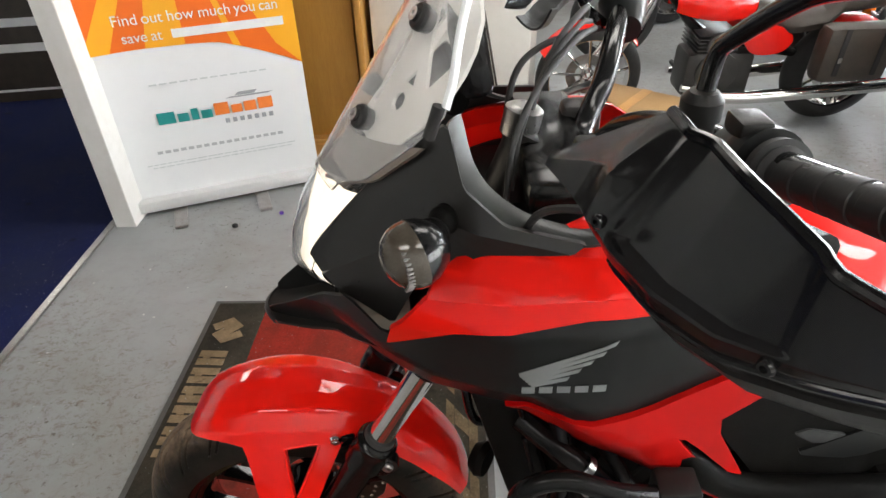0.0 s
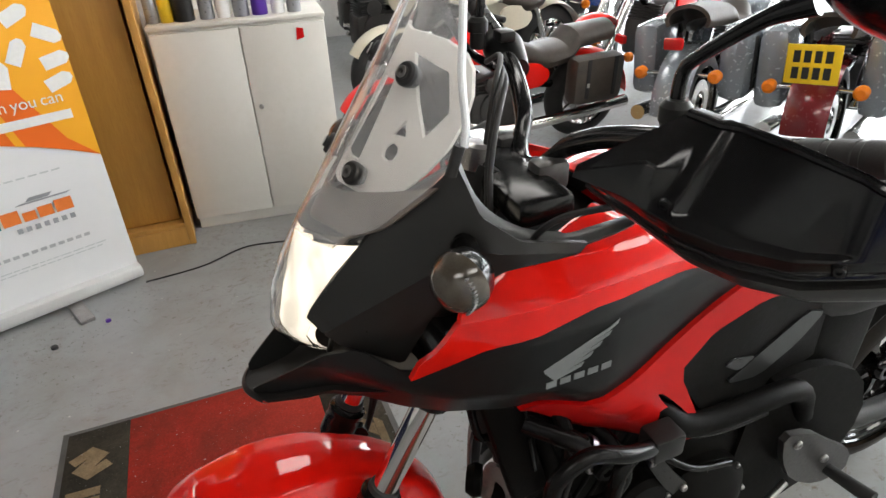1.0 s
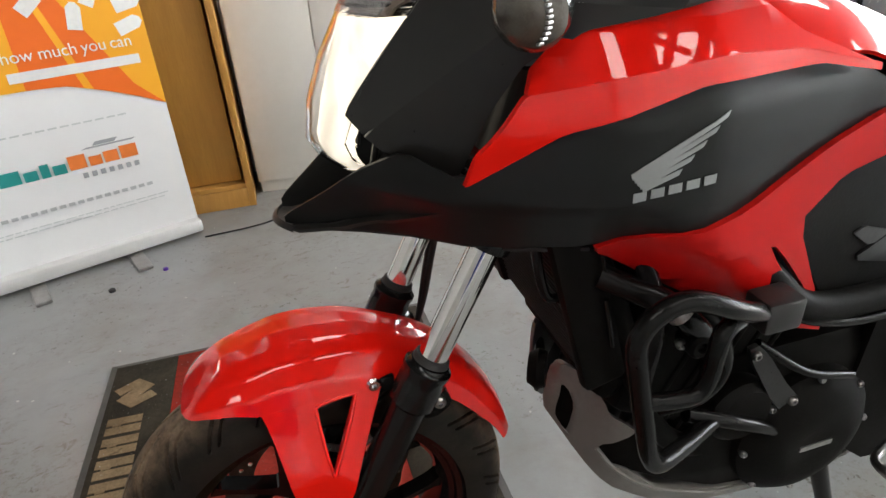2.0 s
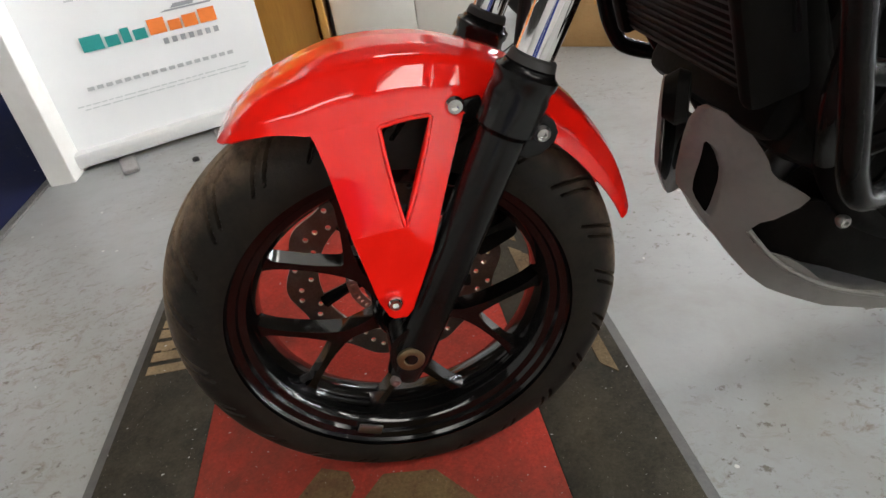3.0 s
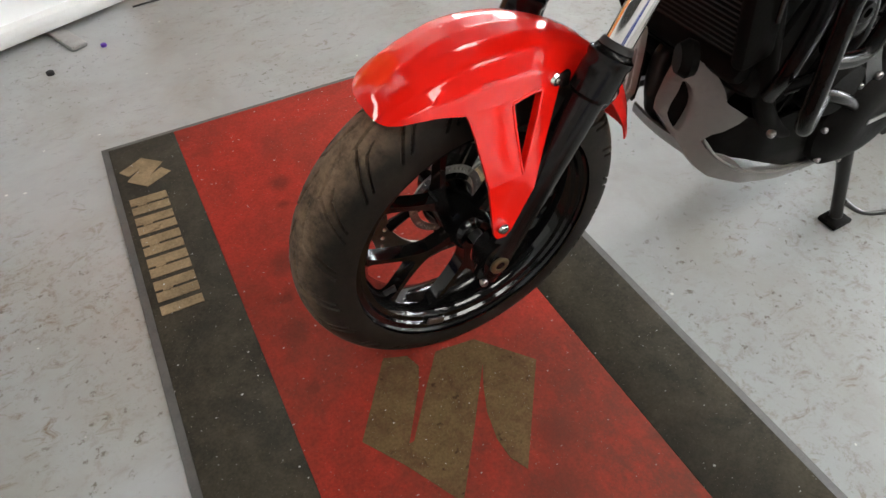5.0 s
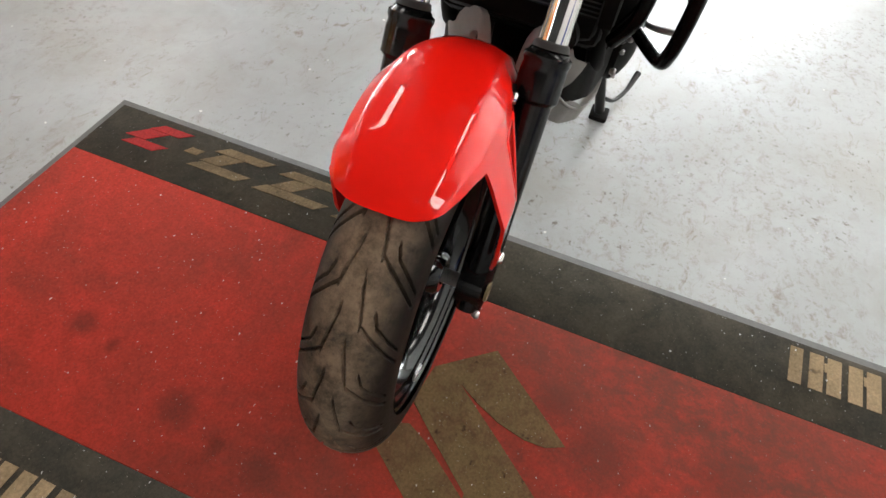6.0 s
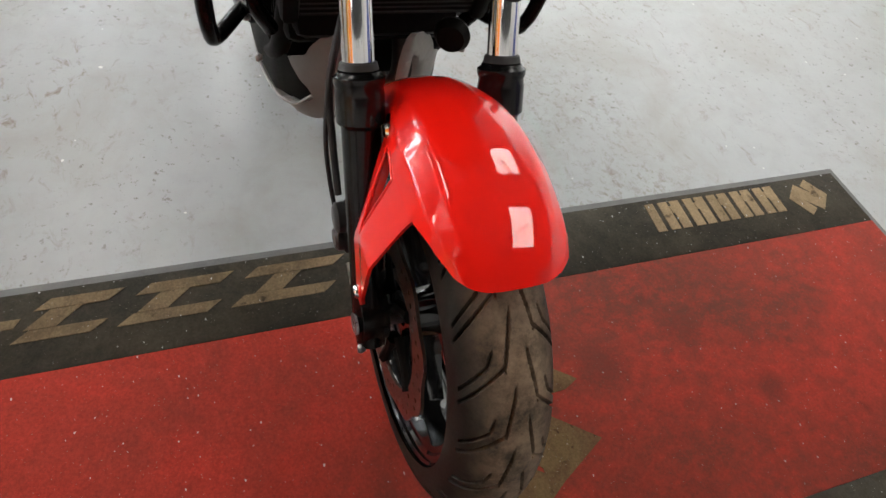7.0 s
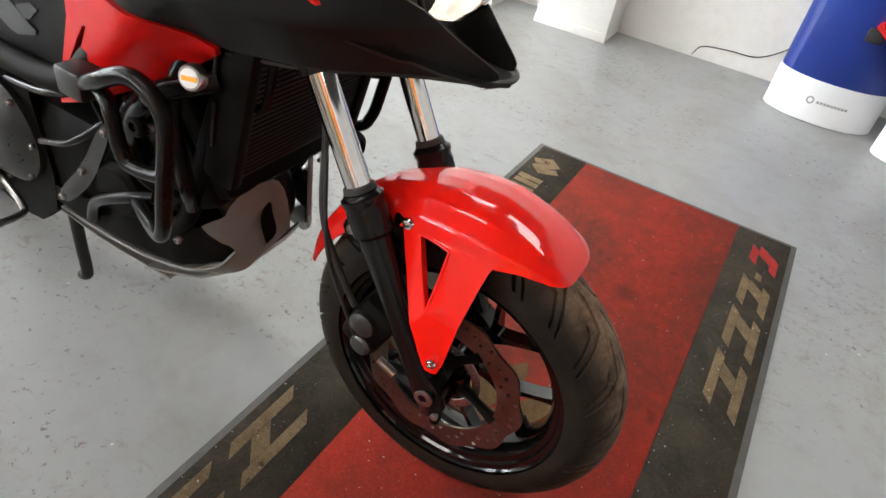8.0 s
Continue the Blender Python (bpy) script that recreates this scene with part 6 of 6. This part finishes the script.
        part("foot_pedal", tube([(0.98, s * 0.2, 0.33), (0.88, s * 0.225, 0.32), (0.84, s * 0.25, 0.33), (0.835, s * 0.3, 0.335)], [0.008, 0.007, 0.009], 20, 10), STEEL, hanger)
    mirrored(foot)
    stand = part("side_stand", tube([(0.84, -0.14, 0.27), (0.87, -0.175, 0.13), (0.893, -0.198, 0.025)], [0.018, 0.014, 0.014], 16, 12), PLASTIC, BIKE, "black side stand, down")
    part("stand_foot", box((0.865, -0.225, 0.005), (0.925, -0.175, 0.02), 0.005), ENGINE, stand)
    part("stand_arm", tube([(0.89, -0.198, 0.07), (0.95, -0.225, 0.03), (1.02, -0.25, 0.022), (1.1, -0.268, 0.04)], [0.007, 0.006, 0.006, 0.01], 20, 8), PLASTIC, stand)
    part("centre_stand", tube([(0.93, 0.1, 0.28), (0.92, 0.11, 0.14), (0.915, 0.115, 0.05), (0.935, 0.115, 0.03)], 0.014, 16, 12), PLASTIC, BIKE, "black folded centre stand leg")

    # rear end
    part("swing_arm", tube([(0.98, -0.12, 0.4), (1.2, -0.13, 0.34), (1.52, -0.13, 0.31)], 0.026, 16, 12), PLASTIC, BIKE)
    part("swing_arm", tube([(0.98, 0.12, 0.4), (1.2, 0.13, 0.34), (1.52, 0.13, 0.31)], 0.026, 16, 12), PLASTIC, BIKE)
    rim, tyre = wheel(Vector((1.51, 0, 0.313)), 0.313, 0.08, 0.231, 5, "rear_wheel", "black cast rear wheel", (160, 24))
    part("tyre", tyre, TYRE, rim, "black rear tyre", 40)
    part("rear_hugger", shell(grid(lambda u, v: (1.51 - 0.345 * math.cos(radians(60 * v)), (2 * u - 1) * 0.09, 0.31 + 0.345 * math.sin(radians(60 * v))), 8, 12), 0.003), PLASTIC, BIKE)
    part("tail_lamp", box((1.7, -0.05, 0.86), (1.73, 0.05, 0.91), 0.01), RED_LENS, BIKE)


power_unit()


# ---- the other machines in the showroom ----
def parked_bike(m, label, paint, style, trim=CHROME):
    """A machine standing further off: x to its tail from the front hub, y to its right."""
    ob = empty("parked_motorcycle", m, label, "motorcycle", "parked machines")
    base, rf, rr = style["base"], style["rf"], style["rr"]

    def p(name, bm, mat, parent=None, lab=""):
        return part(name, bm, mat, parent or ob, lab)

    def spoked(x, r, half, name):
        prof = [(half * math.sin(a), r - half * 1.1 + half * 1.1 * math.cos(a)) for a in (radians(-105 + 15 * k) for k in range(15))]
        tyre = p(name, lathe(prof, (x, 0, r), (0, 1, 0), 48), RUBBER, None, "black road tyre")
        rr_ = r - half * 1.5
        p("rim", lathe([(-half * 0.8, rr_), (-half * 0.8, rr_ + 0.012), (half * 0.8, rr_ + 0.012), (half * 0.8, rr_)], (x, 0, r), (0, 1, 0), 48, None, True), trim, tyre)
        p("hub", lathe([(-0.06, 0.03), (-0.05, 0.05), (0.05, 0.05), (0.06, 0.03)], (x, 0, r), (0, 1, 0), 20), trim, tyre)
        for k in range(9):
            a = 2 * math.pi * k / 9
            p("spoke", tube([(x + 0.045 * math.cos(a), 0, r + 0.045 * math.sin(a)), (x + rr_ * math.cos(a + 0.2), 0, r + rr_ * math.sin(a + 0.2))], 0.009, curve=False, sides=6), trim, tyre)
        p("brake_disc", lathe([(0.05, 0.07), (0.05, 0.13), (0.055, 0.13), (0.055, 0.07)], (x, 0, r), (0, 1, 0), 32, None, True), STEEL, tyre)

    def arch(x, r, half, a0, a1, name):
        p(name, shell(grid(lambda u, v: (x + (r + 0.03 - 0.02 * (2 * u - 1) ** 2) * math.cos(radians(a0 + (a1 - a0) * v)), (2 * u - 1) * half, r - 0.03 + (r + 0.03 - 0.02 * (2 * u - 1) ** 2) * math.sin(radians(a0 + (a1 - a0) * v)) + 0.03), 8, 18), 0.004), paint)

    spoked(0, rf, 0.055, "front_tyre")
    spoked(base, rr, 0.075, "rear_tyre")
    arch(0, rf, 0.075, 40, 150, "front_mudguard")
    arch(base, rr, 0.1, 0, 120, "rear_mudguard")
    head = Vector((0.45, 0, 0.88))
    for s in (-1, 1):
        p("fork_tube", tube([(0.0, s * 0.1, rf), (0.24, s * 0.1, 0.68), (0.37, s * 0.1, 0.98)], [0.027, 0.027, 0.021], curve=False), trim)
        p("rear_shock", tube([(base - 0.1, s * 0.13, 0.36), (base - 0.22, s * 0.14, 0.66)], [0.025, 0.02], curve=False), trim)
        p("silencer", tube([(0.55, s * 0.14, 0.3), (0.9, s * 0.18, 0.24), (base + 0.25, s * 0.2, 0.3)], [0.022, 0.04, 0.042], 16, 12), trim, None, "long chromed exhaust pipe")
        p("engine_cover", lathe([(0.1, 0.13), (0.135, 0.128), (0.142, 0.11), (0.145, 0.06), (0.15, 0.05), (0.15, 0)], (0.75, 0, 0.38), (0, s, 0), 24), ALLOY)
        p("footrest", tube([(0.62, s * 0.15, 0.3), (0.62, s * 0.27, 0.3)], 0.015, curve=False), RUBBER)
        p("grip", tube([(0.56, s * 0.3, style["bars"]), (0.62, s * 0.41, style["bars"] - 0.01)], 0.018, curve=False), RUBBER)
        stalk = p("indicator_stalk", tube([(base + 0.2, s * 0.06, style.get("tail", 0.62)), (base + 0.22, s * 0.18, style.get("tail", 0.62))], 0.01, curve=False), trim)
        p("indicator", lathe([(-0.03, 0.015), (-0.01, 0.034), (0.02, 0.034), (0.035, 0.02), (0.035, 0)], (base + 0.22, s * 0.2, style.get("tail", 0.62)), (1, 0, 0), 20), AMBER_LENS, stalk, "amber indicator lens")
        mir = p("mirror_stem", tube([(0.52, s * 0.27, style["bars"]), (0.5, s * 0.32, style["bars"] + 0.12)], 0.007, curve=False), trim)
        p("mirror", lathe([(-0.02, 0.02), (-0.01, 0.05), (0.005, 0.055), (0.005, 0)], (0.5, s * 0.34, style["bars"] + 0.15), (1, 0, 0), 20), trim, mir)
    p("handlebar", tube([(0.62, -0.41, style["bars"] - 0.01), (0.53, -0.26, style["bars"]), (0.42, -0.08, 1.0), (0.42, 0.08, 1.0), (0.53, 0.26, style["bars"]), (0.62, 0.41, style["bars"] - 0.01)], 0.0125, 40, 10), trim)
    p("head_lamp", lathe([(-0.09, 0.0), (-0.085, 0.04), (-0.05, 0.075), (0.03, 0.09), (0.045, 0.08), (0.055, 0.0)], (0.26, 0, 0.86), (-1, 0, 0), 28), trim)
    p("lamp_glass", lathe([(0.046, 0.078), (0.06, 0.05), (0.064, 0)], (0.26, 0, 0.86), (-1, 0, 0), 28), LENS)
    p("frame_tube", tube([(0.4, 0, 0.86), (0.62, 0, 0.62), (0.95, 0, 0.5), (base, 0, 0.4)], 0.028, 24, 10), FORK_BLACK)
    block = p("engine", box((0.56, -0.12, 0.22), (0.98, 0.12, 0.5), 0.04), ALLOY, None, "finned engine block")
    for k in range(6):
        p("cooling_fin", box((0.6, -0.14, 0.5 + 0.022 * k), (0.84, 0.14, 0.508 + 0.022 * k), 0.003), ALLOY, block)
    p("air_box", lathe([(0.13, 0.07), (0.15, 0.068), (0.155, 0.05), (0.155, 0)], (0.72, 0, 0.56), (0, -1, 0), 24), ALLOY)

    def tank_skin(u, v):
        a = math.pi * (1.25 * u - 0.125)
        x = 0.45 + 0.5 * v
        r = math.sin(math.pi * min(1, 0.12 + 0.82 * v)) ** 0.6
        return (x, -0.155 * r * math.cos(a), 0.74 + 0.03 * (1 - v) + 0.14 * r * math.sin(a))
    p("tank", shell(grid(tank_skin, 18, 18), 0.004), paint, None, "glossy fuel tank")
    p("filler", lathe([(0, 0.035), (0.012, 0.032), (0.015, 0)], (0.66, 0, 0.905), (0, 0, 1), 20), trim)

    def seat_skin(u, v):
        a = math.pi * (1.3 * u - 0.15)
        x = 0.92 + (base - 0.78) * v
        z = interp(v, (0, 0.25, 0.5, 0.6, 1), (0.74, 0.68, 0.7, 0.78, 0.8))
        hw = interp(v, (0, 0.3, 0.6, 1), (0.08, 0.17, 0.14, 0.1))
        return (x, -hw * math.cos(a), z - 0.02 + 0.06 * math.sin(a))
    p("saddle", shell(grid(seat_skin, 16, 20), -0.02), LEATHER, None, "worn dark leather saddle")
    for s in (-1, 1):
        cover_line = soften([(0.84, 0.6), (0.9, 0.68), (1.08, 0.66), (1.16, 0.58), (1.1, 0.5), (0.92, 0.49)], 2)
        p("side_cover", plate(cover_line, (), 0.02, lambda a, b, h: (a, s * (0.165 - 1.2 * (b - 0.58) ** 2 - 0.6 * (a - 1.0) ** 2 - h), b), 0.025), paint)
    p("tail_lamp", box((base + 0.28, -0.05, 0.66), (base + 0.32, 0.05, 0.72), 0.012), RED_LENS)
    if style.get("plate"):
        plate_ob = p("number_plate", box((base + 0.33, -0.115, style["plate"] - 0.09), (base + 0.336, 0.115, style["plate"] + 0.09), 0.002), YELLOW, None, "yellow rear plate")
        for k, wide in ((0, 0.17), (1, 0.17)):
            z = style["plate"] + 0.035 - 0.075 * k
            for q in range(4):
                p("plain_bar", box((base + 0.3362, -0.085 + 0.045 * q, z - 0.027), (base + 0.3372, -0.085 + 0.045 * q + 0.03, z + 0.027)), SEAM, plate_ob)
    if style.get("bags"):
        for s in (-1, 1):
            bag = p("saddlebag", box((base - 0.3 - style.get("bag_up", 0), min(s * 0.16, s * 0.32), 0.36), (base + 0.12, max(s * 0.16, s * 0.32), 0.7 + style.get("bag_up", 0)), 0.06), style["bags"], None, "luggage bag at the side")
            for q in (-0.2, 0.02):
                p("strap", box((base + q - 0.015, min(s * 0.318, s * 0.327), 0.42), (base + q + 0.015, max(s * 0.318, s * 0.327), 0.69), 0.003), SEAM, bag)
            p("buckle", box((base - 0.21, min(s * 0.327, s * 0.332), 0.5), (base - 0.19, max(s * 0.327, s * 0.332), 0.53), 0.002), STEEL, bag)
    if style.get("top"):
        p("top_case", box((base - 0.1, -0.22, 0.84), (base + 0.3, 0.22, 1.12), 0.06), style["top"], None, "hard top case")
    if style.get("screen"):
        g = p("fly_screen", shell(grid(lambda u, v: (0.22 + 0.14 * v + 1.2 * ((2 * u - 1) * 0.2) ** 2, (2 * u - 1) * (0.2 - 0.06 * v), 0.92 + 0.36 * v), 12, 12), 0.003), SCREEN)
        g.visible_shadow = False
        p("nose_fairing", shell(grid(lambda u, v: (0.1 + 0.2 * v + 0.9 * ((2 * u - 1) * 0.24) ** 2, (2 * u - 1) * 0.24, 0.68 + 0.26 * v), 12, 10), 0.004), paint)
    p("side_stand", tube([(0.75, -0.1, 0.28), (0.72, -0.26, 0.012)], 0.012, curve=False), FORK_BLACK)
    return ob


def stand(x, y, z, yaw, lean=4):
    return pose(x, y, z) @ Matrix.Rotation(radians(yaw), 4, "Z") @ Matrix.Rotation(radians(lean), 4, "X")


CRUISER = dict(base=1.55, rf=0.33, rr=0.32, bars=1.06, bags=LEATHER)
TOURER = dict(base=1.5, rf=0.3, rr=0.31, bars=1.05, plate=0.66, tail=0.52, bag_up=0.08, bags=SILVER_PAINT, screen=True)
SILVER_TOURER = dict(base=1.5, rf=0.3, rr=0.31, bars=1.05, tail=0.52, bag_up=0.06, bags=SILVER_PAINT)
NAKED = dict(base=1.4, rf=0.3, rr=0.31, bars=1.02)
TRAVEL = dict(base=1.5, rf=0.31, rr=0.31, bars=1.12, top=PLASTIC, screen=True, bags=PLASTIC)
MAROON = material("maroon_paint", (0.16, 0.008, 0.012), 0.25, 0.1, None, 5, 0.4, coat=0.8)
BLUE_PAINT = material("blue_paint", (0.02, 0.05, 0.2), 0.25, 0.1, None, 5, 0.4, coat=0.8)
BLACK_PAINT = material("black_paint", (0.01, 0.01, 0.011), 0.2, 0.1, None, 5, 0.4, coat=0.8)

parked_bike(stand(0.98, 2.5, 0, 2) @ Matrix.Scale(0.84, 4), "red cruiser with chrome pipes and worn leather bags", RED, CRUISER)
parked_bike(stand(4.35, 2.05, 0, 206), "maroon tourer with silver panniers and a yellow plate", MAROON, TOURER)
parked_bike(stand(2.75, 3.15, 0, 20), "red naked motorcycle with a low saddle", RED, NAKED)
parked_bike(stand(1.35, 3.6, 0, 8), "cream and chrome motorcycle standing in the row", CREAM, NAKED)
parked_bike(stand(2.0, 4.5, 0, 12), "black travel motorcycle with hard cases", BLACK_PAINT, TRAVEL)
parked_bike(stand(3.7, 4.3, 0, 25), "dark blue motorcycle with hard luggage", BLUE_PAINT, TRAVEL)
parked_bike(stand(4.7, 0.9, 0, 200), "black motorcycle with hard cases and a clear screen", BLACK_PAINT, TRAVEL)
parked_bike(stand(3.98, 2.62, 0, 207), "silver motorcycle with silver panniers in the row", SILVER_PAINT, SILVER_TOURER)
parked_bike(stand(3.0, 5.5, 0, 10), "red motorcycle by the far wall", DARK_RED, TRAVEL)
row = [o for o in scene.objects if o.name.startswith("parked_motorcycle") and o.parent is None]
for k, (x, y, yaw) in enumerate(((0.9, 4.9, 5), (1.0, 5.8, 0), (2.3, 5.3, 8), (5.95, 1.2, 200))):
    copy_thing(row[(3 * k + 3) % len(row)], stand(x, y, 0, yaw))
